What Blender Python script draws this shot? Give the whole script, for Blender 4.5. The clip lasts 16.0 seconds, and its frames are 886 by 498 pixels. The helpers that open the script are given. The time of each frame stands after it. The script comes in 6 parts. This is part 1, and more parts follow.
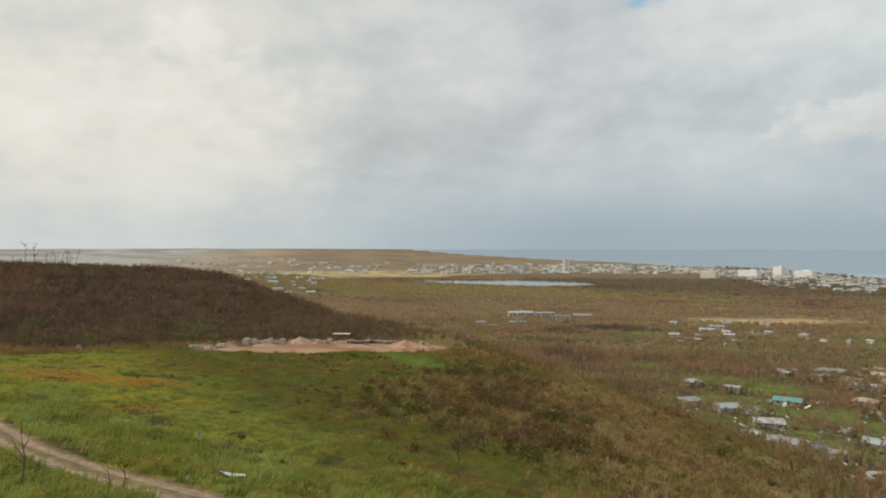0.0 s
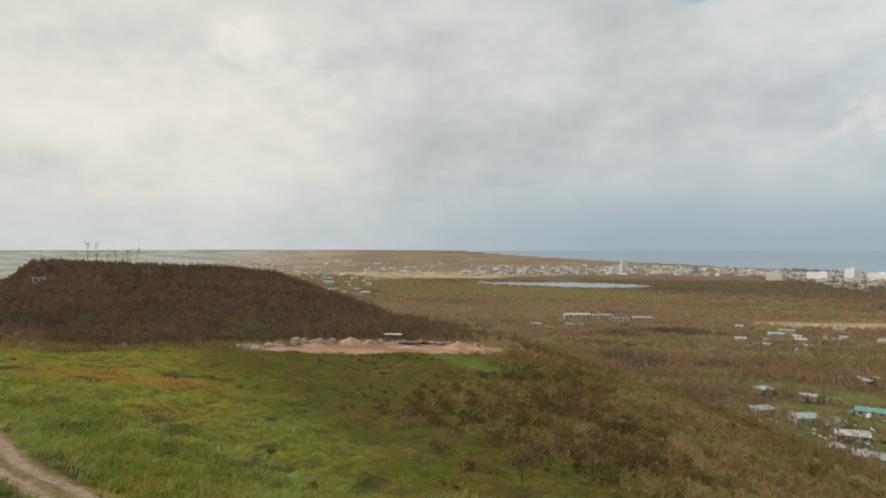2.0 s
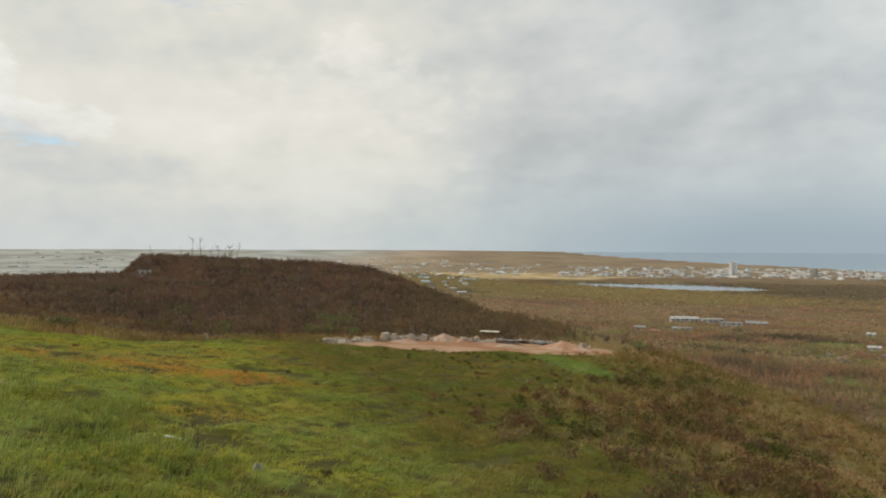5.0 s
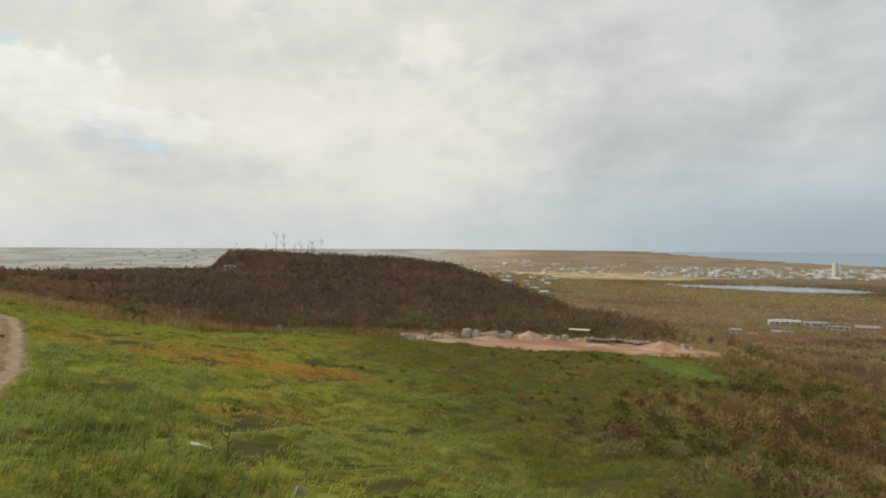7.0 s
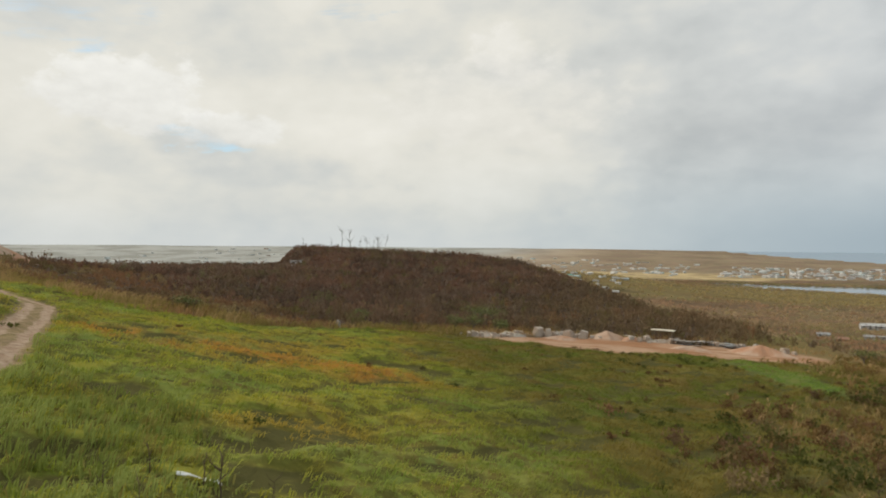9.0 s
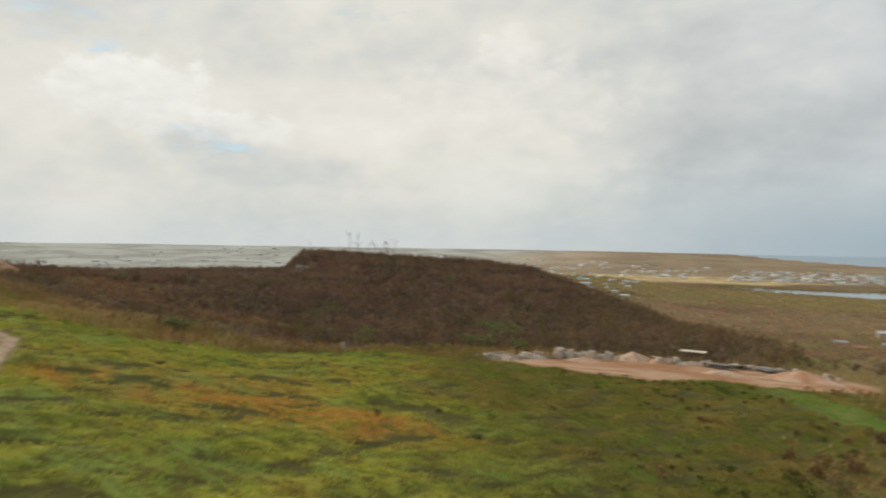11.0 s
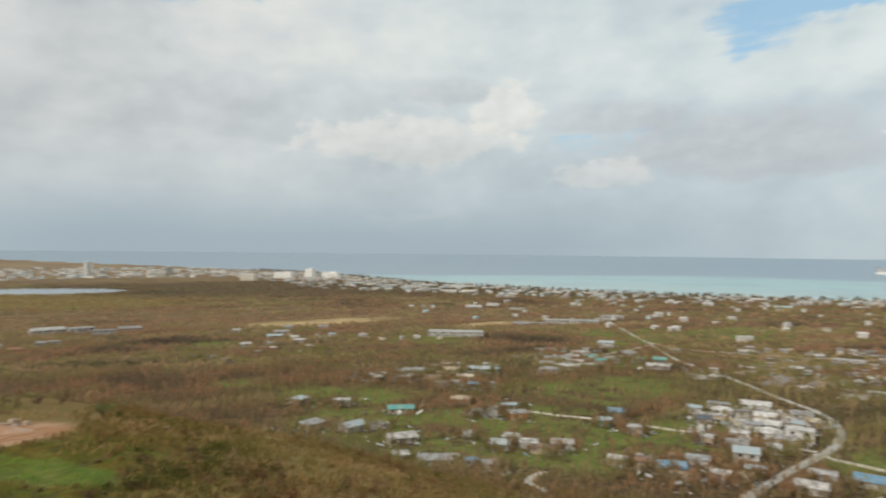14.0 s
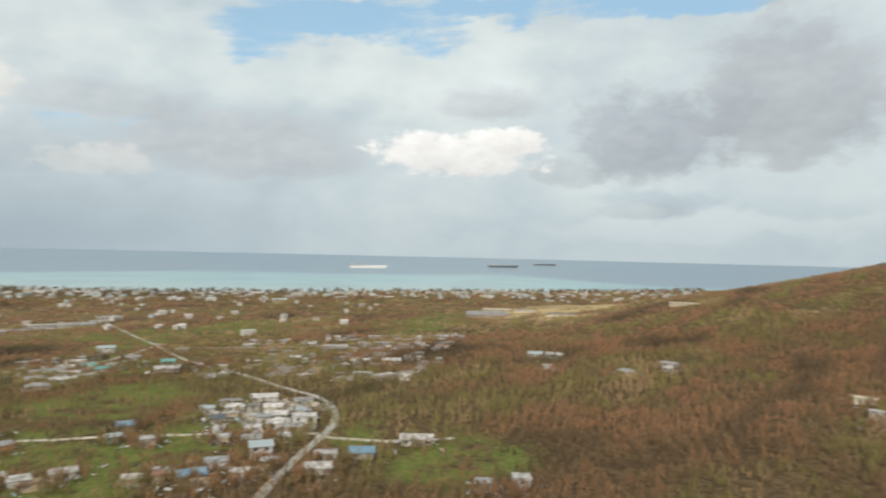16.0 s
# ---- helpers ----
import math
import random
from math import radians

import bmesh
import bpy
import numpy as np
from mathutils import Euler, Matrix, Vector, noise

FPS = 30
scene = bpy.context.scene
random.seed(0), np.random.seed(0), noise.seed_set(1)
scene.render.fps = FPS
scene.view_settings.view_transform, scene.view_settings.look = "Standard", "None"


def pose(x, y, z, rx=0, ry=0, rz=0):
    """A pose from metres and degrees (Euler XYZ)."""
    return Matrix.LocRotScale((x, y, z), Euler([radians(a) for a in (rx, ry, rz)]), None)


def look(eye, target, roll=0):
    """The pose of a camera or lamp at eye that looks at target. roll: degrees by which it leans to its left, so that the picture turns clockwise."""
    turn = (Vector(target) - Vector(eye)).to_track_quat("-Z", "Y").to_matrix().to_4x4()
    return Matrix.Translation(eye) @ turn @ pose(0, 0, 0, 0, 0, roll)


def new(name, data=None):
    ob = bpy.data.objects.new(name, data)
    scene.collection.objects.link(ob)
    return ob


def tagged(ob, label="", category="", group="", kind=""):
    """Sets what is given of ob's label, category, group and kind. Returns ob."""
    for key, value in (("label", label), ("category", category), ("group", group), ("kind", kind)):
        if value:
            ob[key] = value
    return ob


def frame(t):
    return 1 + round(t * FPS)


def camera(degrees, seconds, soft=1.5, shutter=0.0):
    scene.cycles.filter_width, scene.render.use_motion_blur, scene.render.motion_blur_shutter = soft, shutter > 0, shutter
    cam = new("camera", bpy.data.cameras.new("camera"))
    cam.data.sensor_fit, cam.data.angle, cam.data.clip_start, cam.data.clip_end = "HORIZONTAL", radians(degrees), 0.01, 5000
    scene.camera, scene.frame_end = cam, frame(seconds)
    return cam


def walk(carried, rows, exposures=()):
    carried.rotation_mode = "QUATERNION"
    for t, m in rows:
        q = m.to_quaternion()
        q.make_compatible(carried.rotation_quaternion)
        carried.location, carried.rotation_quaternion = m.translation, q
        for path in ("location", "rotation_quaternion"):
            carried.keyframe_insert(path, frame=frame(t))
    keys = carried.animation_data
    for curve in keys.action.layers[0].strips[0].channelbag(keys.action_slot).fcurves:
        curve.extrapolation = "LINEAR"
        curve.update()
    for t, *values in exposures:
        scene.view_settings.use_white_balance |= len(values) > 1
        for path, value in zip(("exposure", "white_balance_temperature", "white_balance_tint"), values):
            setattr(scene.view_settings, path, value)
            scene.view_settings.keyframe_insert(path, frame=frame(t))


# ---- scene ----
cam = camera(67.0, 16.0, soft=1.9, shutter=0.4)


def aim(x, y, z, yaw, pitch, roll):
    """The camera's pose: yaw in degrees to the left of the +y way, pitch upwards."""
    a, b = radians(yaw), radians(pitch)
    way = Vector((-math.sin(a) * math.cos(b), math.cos(a) * math.cos(b), math.sin(b)))
    return look((x, y, z), Vector((x, y, z)) + 50 * way, roll)


PATH = [
    (0.0, 0.00, -0.00, 115.00, -0.00, -0.29, -0.00),
    (0.5, -0.10, 2.46, 114.65, 1.12, -0.27, -0.07),
    (1.0, -0.13, 4.77, 114.39, 2.28, -0.24, -0.03),
    (1.5, -0.29, 7.20, 114.04, 3.44, -0.17, 0.04),
    (2.0, -0.58, 10.00, 113.63, 4.62, -0.17, -0.01),
    (2.5, -0.80, 12.77, 113.15, 5.83, -0.12, -0.01),
    (3.0, -1.16, 15.42, 112.62, 6.99, -0.11, -0.01),
    (3.5, -1.51, 18.03, 112.13, 8.12, -0.08, 0.02),
    (4.0, -1.92, 20.63, 111.57, 9.51, -0.06, 0.14),
    (6.5, -5.71, 33.80, 108.89, 18.22, -0.14, 0.23),
    (7.0, -6.66, 36.37, 108.33, 19.80, -0.14, 0.30),
    (7.5, -7.57, 38.81, 107.79, 21.30, -0.13, 0.27),
    (8.0, -8.60, 41.26, 107.31, 22.75, -0.17, 0.33),
    (8.5, -9.73, 43.82, 106.78, 24.18, -0.17, 0.41),
    (8.7, -10.20, 44.81, 106.67, 24.72, -0.24, 0.43),
    (9.4, -12.24, 48.23, 106.67, 26.70, -0.20, 0.62),
    (10.0, -14.28, 50.94, 107.43, 30.00, -0.24, 0.82),
    (10.4, -15.50, 52.66, 108.14, 32.30, -0.28, 0.95),
    (10.6, -16.01, 53.50, 108.52, 31.90, -0.30, 1.00),
    (10.8, -16.42, 54.33, 108.90, 29.76, -0.32, 1.04),
    (11.0, -16.70, 55.18, 109.25, 26.16, -0.21, 0.91),
    (11.5, -17.69, 57.19, 110.19, 14.22, -0.03, 0.71),
    (12.0, -18.62, 59.75, 111.04, 3.04, 0.06, 0.52),
    (12.5, -19.67, 62.13, 111.89, -7.44, 0.13, 0.35),
    (13.0, -20.64, 63.66, 112.99, -17.89, 0.14, 0.33),
    (13.5, -21.28, 64.84, 114.76, -28.46, 0.13, 0.32),
    (14.0, -22.03, 66.07, 116.13, -38.95, 0.11, 0.62),
    (14.5, -23.72, 68.36, 117.01, -49.67, 0.20, 0.89),
    (15.0, -24.74, 70.27, 117.67, -60.39, 0.25, 0.93),
    (15.5, -24.87, 72.11, 118.82, -70.04, 0.27, 1.09),
    (16.0, -24.23, 73.84, 119.79, -79.88, 0.32, 1.33),
]
walk(cam, [(row[0], aim(*row[1:])) for row in PATH], [(0, -0.05), (4, -0.05), (8.5, -0.02), (11, -0.02), (12.3, -0.09), (13.2, -0.06), (14.5, 0.03), (16, 0.05)])

# ---- light ----
SUN_TURN, SUN_HEIGHT = -88, 31          # degrees: right of the +y way, above the horizon
sun = new("sun", bpy.data.lights.new("sun", "SUN"))
sun.data.energy, sun.data.angle, sun.data.color = 2.2, radians(7), (1.0, 0.93, 0.82)
sun.matrix_world = look((0, 0, 400), (
    -400 * math.sin(radians(SUN_TURN)) * math.cos(radians(SUN_HEIGHT)),
    -400 * math.cos(radians(SUN_TURN)) * math.cos(radians(SUN_HEIGHT)),
    400 - 400 * math.sin(radians(SUN_HEIGHT))))


class Nodes:
    """Short hand for building a node tree."""

    def __init__(self, tree):
        self.tree = tree
        tree.nodes.clear()

    def add(self, kind, operation="", use_clamp=False, interpolation_type="", data_type="", blend_type="", attribute_name="", vector_type=""):
        node = self.tree.nodes.new(kind)
        if operation:
            node.operation = operation
        if use_clamp:
            node.use_clamp = True
        if interpolation_type:
            node.interpolation_type = interpolation_type
        if data_type:
            node.data_type = data_type
        if blend_type:
            node.blend_type = blend_type
        if attribute_name:
            node.attribute_name = attribute_name
        if vector_type:
            node.vector_type = vector_type
        return node

    def put(self, socket, value):
        if isinstance(value, bpy.types.NodeSocket):
            self.tree.links.new(value, socket)
        elif isinstance(value, tuple) and len(value) == 3 and socket.type == "RGBA":
            socket.default_value = (*value, 1)
        else:
            socket.default_value = value

    def math(self, op, a, b=0.0, c=0.0, clamp=False):
        node = self.add("ShaderNodeMath", operation=op, use_clamp=clamp)
        for k, v in enumerate((a, b, c)):
            self.put(node.inputs[k], v)
        return node.outputs[0]

    def ramp(self, v, a, b, lo=0.0, hi=1.0):
        node = self.add("ShaderNodeMapRange", interpolation_type="SMOOTHSTEP")
        for k, w in enumerate((v, a, b, lo, hi)):
            self.put(node.inputs[k], w)
        return node.outputs[0]

    def mix(self, f, a, b, blend="MIX"):
        node = self.add("ShaderNodeMix", data_type="RGBA", blend_type=blend)
        self.put(node.inputs[0], f), self.put(node.inputs[6], a), self.put(node.inputs[7], b)
        return node.outputs[2]

    def noise(self, vector, scale, detail=4.0, rough=0.55, out=0):
        node = self.add("ShaderNodeTexNoise")
        if vector is not None:
            self.put(node.inputs["Vector"], vector)
        self.put(node.inputs["Scale"], scale), self.put(node.inputs["Detail"], detail), self.put(node.inputs["Roughness"], rough)
        return node.outputs[out]


def make_world():
    world = bpy.data.worlds.new("overcast_sky")
    scene.world = world
    world.use_nodes = True
    n = Nodes(world.node_tree)
    way = n.add("ShaderNodeTexCoord").outputs["Generated"]
    parts = n.add("ShaderNodeSeparateXYZ")
    n.put(parts.inputs[0], way)
    x, y, z = parts.outputs
    el = n.math("MULTIPLY", n.math("ARCSINE", z), 57.2958)
    az = n.math("MULTIPLY", n.math("ARCTAN2", x, y), 57.2958)
    stretch = n.add("ShaderNodeVectorMath", operation="MULTIPLY")
    n.put(stretch.inputs[0], way), n.put(stretch.inputs[1], (1, 1, 1.75))
    flat = stretch.outputs[0]
    big, mid, fine = n.noise(flat, 3.2, 4, 0.5), n.noise(flat, 8.0, 7, 0.56), n.noise(flat, 22.0, 6, 0.6)
    warp = n.add("ShaderNodeSeparateColor")
    n.put(warp.inputs[0], n.noise(flat, 9.0, 6, 0.55, out=1))
    az2 = n.math("ADD", az, n.math("MULTIPLY", n.math("SUBTRACT", warp.outputs[0], 0.5), 13))
    el2 = n.math("ADD", el, n.math("MULTIPLY", n.math("SUBTRACT", warp.outputs[1], 0.5), 6))

    def lean(field, spots):
        """Adds soft ovals of more or less cloud to a field."""
        for turn, up, wide, tall, amount in spots:
            a = n.math("DIVIDE", n.math("SUBTRACT", az2, turn), wide)
            b = n.math("DIVIDE", n.math("SUBTRACT", el2, up), tall)
            d = n.math("SQRT", n.math("ADD", n.math("MULTIPLY", a, a), n.math("MULTIPLY", b, b)))
            field = n.math("ADD", field, n.ramp(d, 1.45, 0.45, 0, amount))
        return field

    sky = n.add("ShaderNodeTexSky")
    sky.sky_type, sky.sun_disc = "NISHITA", False
    sky.sun_elevation, sky.sun_rotation = radians(SUN_HEIGHT), radians(SUN_TURN)
    blue = n.mix(0.55, n.mix(1.0, sky.outputs[0], (0.14, 0.14, 0.14), "MULTIPLY"), (0.36, 0.62, 0.78))
    # how bright the deck is: drifts at three sizes, brighter towards the sun
    light = n.math("ADD", n.math("MULTIPLY_ADD", mid, 0.21, 0.115), n.math("ADD", n.math("MULTIPLY", fine, 0.035), n.math("MULTIPLY", big, 0.29)))
    light = n.math("ADD", light, n.math("ADD", n.ramp(az2, 8, -30, 0.150, 0.245), n.ramp(az, 45, 72, 0.0, 0.075)))
    # each lump is lit on the side that faces the sun
    def toward_sun(step):
        node = n.add("ShaderNodeVectorMath", operation="ADD")
        n.put(node.inputs[0], flat)
        node.inputs[1].default_value = (-0.75 * step, 0.40 * step, 0.85 * step)
        return node.outputs[0]

    lit = n.math("SUBTRACT", n.noise(flat, 5.5, 3, 0.5), n.noise(toward_sun(0.05), 5.5, 3, 0.5))
    small = n.math("SUBTRACT", fine, n.noise(toward_sun(0.014), 22.0, 6, 0.6))
    light = n.math("ADD", light, n.math("ADD", n.math("MULTIPLY", lit, 0.27), n.math("MULTIPLY", small, 0.04)))
    light = lean(light, CLOUDS)
    ramp = n.add("ShaderNodeValToRGB")
    n.put(ramp.inputs[0], light)
    steps = ((0.32, (0.40, 0.435, 0.46)), (0.46, (0.52, 0.55, 0.56)), (0.57, (0.63, 0.655, 0.655)), (0.68, (0.76, 0.76, 0.72)), (0.92, (0.92, 0.915, 0.88)))
    while len(ramp.color_ramp.elements) < len(steps):
        ramp.color_ramp.elements.new(0.5)
    for element, (at0, tint) in zip(ramp.color_ramp.elements, steps):
        element.position, element.color = at0, (*tint, 1)
    deck = ramp.outputs[0]
    # thinner, bluer cloud away from the sun
    deck = n.mix(n.ramp(az, 5, 60), deck, n.mix(1.0, deck, (0.91, 1.0, 1.045), "MULTIPLY"))
    deck = n.mix(n.ramp(az, 10, -20), deck, n.mix(1.0, deck, (1.02, 1.0, 0.955), "MULTIPLY"))
    # openings in the deck, crossed by long slanting streaks
    comb = n.add("ShaderNodeCombineXYZ")
    n.put(comb.inputs[0], n.math("MULTIPLY", az, 0.045)), n.put(comb.inputs[1], n.math("SUBTRACT", n.math("MULTIPLY", el, 0.30), n.math("MULTIPLY", az, 0.035)))
    streak = n.noise(comb.outputs[0], 1.5, 7, 0.62)
    gap = lean(n.math("ADD", n.math("MULTIPLY", streak, -1.15), n.math("MULTIPLY", fine, -0.2)), HOLES)
    deck = n.mix(n.math("MULTIPLY", n.ramp(gap, -0.46, -0.16), 0.9), deck, blue)
    # heaped clouds with crisp tops and flat feet
    knobs = n.math("ADD", n.math("MULTIPLY", n.math("SUBTRACT", fine, 0.5), 1.9), n.math("MULTIPLY", n.math("SUBTRACT", mid, 0.5), 1.2))
    for k, (turn, up, wide, tall, amount, tint) in enumerate((*GREY_PUFFS, *PUFFS)):
        ragged, rim = (0.8, 0.28) if k < len(GREY_PUFFS) else (1.0, 0.22)
        a = n.math("DIVIDE", n.math("SUBTRACT", az, turn), wide)
        b = n.math("DIVIDE", n.math("SUBTRACT", el, up), tall)
        b = n.math("MAXIMUM", b, n.math("MULTIPLY", b, -1.5))
        d = n.math("SUBTRACT", n.math("SQRT", n.math("ADD", n.math("MULTIPLY", a, a), n.math("MULTIPLY", b, b))), n.math("MULTIPLY", knobs, ragged))
        # brighter heads, greyer feet
        bright = n.math("ADD", n.math("ADD", 0.97, n.ramp(n.math("DIVIDE", n.math("SUBTRACT", el, up), tall), -0.6, 0.7, -0.07, 0.03)), n.math("MULTIPLY", n.math("ADD", lit, small), 0.35))
        body = n.add("ShaderNodeVectorMath", operation="SCALE")
        body.inputs[0].default_value = tint
        n.put(body.inputs[3], bright)
        deck = n.mix(n.math("MULTIPLY", n.ramp(d, 1 + rim, 1 - rim), amount), deck, body.outputs[0])
    # rain-blue air low over the sea
    low = n.math("MULTIPLY", n.ramp(el, 10, 0.3), n.ramp(az, -40, 14, 0.15, 0.85))
    low = n.math("MULTIPLY", low, n.ramp(az, 60, 15, 0.55, 1))
    deck = n.mix(low, deck, (0.44, 0.525, 0.565))
    haze = n.math("MULTIPLY", n.ramp(el, 5.5, 0.2), n.math("MULTIPLY", n.ramp(az, -12, 12), n.ramp(az, 72, 42, 0.25, 1)))
    deck = n.mix(n.math("MULTIPLY", haze, 0.75), deck, (0.335, 0.415, 0.47))
    deck = n.mix(n.math("MULTIPLY", n.ramp(el, 4, 0.0), n.ramp(az, -5, -30, 0.0, 0.45)), deck, (0.60, 0.65, 0.67))
    deck = n.mix(n.ramp(el, -0.2, -1.2), deck, (0.16, 0.22, 0.27))
    back = n.add("ShaderNodeBackground")
    n.put(back.inputs[0], deck)
    n.put(n.add("ShaderNodeOutputWorld").inputs[0], back.outputs[0])


# brighter (+) and darker (-) drifts: degrees right of +y, degrees up, half width, half height, amount
CLOUDS = (
    (-24, 12, 14, 8, 0.07), (-19, 4.5, 9, 2.5, 0.06), (-52, 11, 9, 4.5, 0.10), (24, 16.5, 7, 6, 0.09), (42, 17, 12, 5, 0.08), (80, 15.5, 9, 3, 0.12), (58, 14.5, 9, 3, 0.07), (102, 2.6, 12, 1.0, 0.12), (37, 3.2, 4, 0.7, 0.08),
    (3, 10, 13, 4, -0.04), (-38, 6.0, 9, 1.6, -0.06), (66, 9, 9, 3, -0.05), (-6, 5.2, 9, 1.2, -0.06), (97, 4.4, 5, 0.9, -0.12), (-46, 8.2, 6, 1.0, -0.08), (24, 9, 5, 4, -0.03))
HOLES = ((66, 18.8, 7, 3.6, 0.46), (76, 19.4, 9, 2.6, 0.44), (91, 20.6, 11, 2.2, 0.46), (105, 21, 8, 2, 0.46), (52, 9.6, 4, 0.9, 0.34), (17, 21.5, 4, 3, 0.45), (-46, 8.3, 4, 0.8, 0.30), (-55, 17.5, 9, 3, 0.26), (-34, 19, 6, 1.6, 0.2))
# heaped clouds: degrees right of +y, degrees up, half width, half height, how dense, colour
PUFFS = (
    (36, 8.8, 9, 2.4, 0.42, (0.81, 0.785, 0.72)), (44.4, 11.4, 3.0, 2.2, 0.50, (0.84, 0.815, 0.75)), (52, 6.2, 4.0, 1.2, 0.45, (0.81, 0.785, 0.73)), (80.8, 8.0, 7.0, 1.9, 0.97, (0.93, 0.925, 0.89)), (77.5, 9.0, 2.8, 1.4, 0.95, (0.94, 0.93, 0.90)), (86.2, 9.2, 2.6, 1.5, 0.95, (0.95, 0.94, 0.90)),
    (-51, 11.2, 5.5, 3.4, 0.50, (0.90, 0.90, 0.87)), (-43, 8.8, 3.6, 1.5, 0.45, (0.88, 0.88, 0.85)), (-21, 11.5, 8.5, 4.2, 0.22, (0.86, 0.84, 0.79)), (-20, 15.0, 3.0, 2.4, 0.22, (0.90, 0.88, 0.84)))
GREY_PUFFS = (
    (64, 8.0, 9.5, 2.9, 0.58, (0.53, 0.55, 0.575)), (53, 10.8, 6, 1.4, 0.42, (0.54, 0.56, 0.58)), (39.5, 13.2, 4, 1.3, 0.40, (0.55, 0.57, 0.585)), (83, 12.3, 4.2, 1.5, 0.50, (0.53, 0.555, 0.585)),
    (97, 9.2, 6.0, 4.2, 0.74, (0.425, 0.465, 0.505)), (107, 11.5, 7.0, 6.2, 0.72, (0.45, 0.48, 0.51)), (97, 3.7, 3.4, 0.9, 0.50, (0.47, 0.51, 0.54)), (90, 6.8, 3.0, 1.4, 0.42, (0.49, 0.52, 0.55)))
make_world()

# ---- materials ----
def material(name, rough=0.8, metal=0.0, spec=0.3):
    """A new node material: its nodes, shader and world-size coordinates."""
    mat = bpy.data.materials.new(name)
    mat.use_nodes = True
    n = Nodes(mat.node_tree)
    bsdf = n.add("ShaderNodeBsdfPrincipled")
    n.put(n.add("ShaderNodeOutputMaterial").inputs[0], bsdf.outputs[0])
    bsdf.inputs["Roughness"].default_value = rough
    bsdf.inputs["Metallic"].default_value = metal
    bsdf.inputs["Specular IOR Level"].default_value = spec
    at = n.add("ShaderNodeNewGeometry")
    return mat, n, bsdf, at


def relief(n, bsdf, height, strength, distance):
    bump = n.add("ShaderNodeBump")
    n.put(bump.inputs["Height"], height)
    bump.inputs["Strength"].default_value, bump.inputs["Distance"].default_value = strength, distance
    n.put(bsdf.inputs["Normal"], bump.outputs[0])


def attribute(n, name):
    node = n.add("ShaderNodeAttribute", attribute_name=name)
    return node.outputs["Fac"]


def woods_colour(n, where):
    """Storm-stripped woods: dark brown, rust, tan and olive in long drifts, with a belt of dark swamp wood before the town."""
    b, c = n.noise(where, 0.018, 5, 0.6), n.noise(where, 0.11, 4)
    drift = n.add("ShaderNodeMapping", vector_type="TEXTURE")
    n.put(drift.inputs[0], where)
    drift.inputs["Rotation"].default_value, drift.inputs["Scale"].default_value = (0, 0, radians(-18)), (190, 95, 1000)
    bands = n.add("ShaderNodeValToRGB")
    n.put(bands.inputs[0], n.noise(drift.outputs[0], 1.0, 6, 0.62))
    steps = ((0.34, (0.095, 0.068, 0.045)), (0.41, (0.205, 0.135, 0.082)), (0.46, (0.400, 0.218, 0.122)), (0.50, (0.255, 0.172, 0.096)),
             (0.54, (0.270, 0.240, 0.084)), (0.585, (0.460, 0.305, 0.178)), (0.64, (0.120, 0.104, 0.052)))
    while len(bands.color_ramp.elements) < len(steps):
        bands.color_ramp.elements.new(0.5)
    for element, (spot, tint) in zip(bands.color_ramp.elements, steps):
        element.position, element.color = spot, (*tint, 1)
    place = n.add("ShaderNodeSeparateXYZ")
    n.put(place.inputs[0], where)
    far = n.math("SQRT", n.math("ADD", n.math("MULTIPLY", place.outputs[0], place.outputs[0]), n.math("MULTIPLY", place.outputs[1], place.outputs[1])))
    ragged = n.math("ADD", far, n.math("MULTIPLY", b, 300))
    col = n.mix(n.ramp(n.math("ADD", far, n.math("MULTIPLY", b, 160)), 420, 230, 0, 0.5), bands.outputs[0], (0.150, 0.105, 0.050))
    # far woods mixed paler: distance haze put into their colour
    col = n.mix(n.ramp(ragged, 650, 1150, 0, 0.15), col, (0.330, 0.265, 0.175))
    col = n.mix(n.math("MULTIPLY", n.ramp(b, 0.54, 0.66), 0.4), col, (0.185, 0.190, 0.064))
    a, c2 = n.math("DIVIDE", n.math("SUBTRACT", place.outputs[0], 300), 260), n.math("DIVIDE", n.math("SUBTRACT", place.outputs[1], 330), 240)
    hamlet = n.ramp(n.math("ADD", n.math("ADD", n.math("MULTIPLY", a, a), n.math("MULTIPLY", c2, c2)), n.math("MULTIPLY", b, 1.2)), 1.9, 0.9)
    col = n.mix(n.math("MULTIPLY", hamlet, n.ramp(c, 0.42, 0.62, 0.05, 0.50)), col, (0.195, 0.185, 0.072))
    inland = n.ramp(place.outputs[1], 500, 1000)
    pink = n.math("MULTIPLY", n.math("MULTIPLY", n.ramp(ragged, 1020, 1180), n.ramp(ragged, 1560, 1400)), inland)
    col = n.mix(n.math("MULTIPLY", pink, 0.4), col, (0.400, 0.262, 0.150))
    reeds = n.math("MULTIPLY", n.math("MULTIPLY", n.ramp(ragged, 1480, 1640), n.ramp(ragged, 2150, 1960)), n.math("MULTIPLY", inland, n.ramp(place.outputs[0], 620, 300)))
    col = n.mix(n.math("MULTIPLY", reeds, 0.7), col, (0.360, 0.275, 0.110))
    swamp = n.math("MULTIPLY", n.math("MULTIPLY", n.ramp(ragged, 1750, 1950), n.ramp(ragged, 2600, 2450)), n.math("MULTIPLY", inland, n.ramp(place.outputs[0], 150, 500)))
    col = n.mix(n.math("MULTIPLY", swamp, 0.65), col, (0.165, 0.130, 0.088))
    return n.mix(n.math("MULTIPLY", n.ramp(c, 0.45, 0.7), 0.3), col, n.mix(1.0, col, (0.5, 0.5, 0.52), "MULTIPLY"))


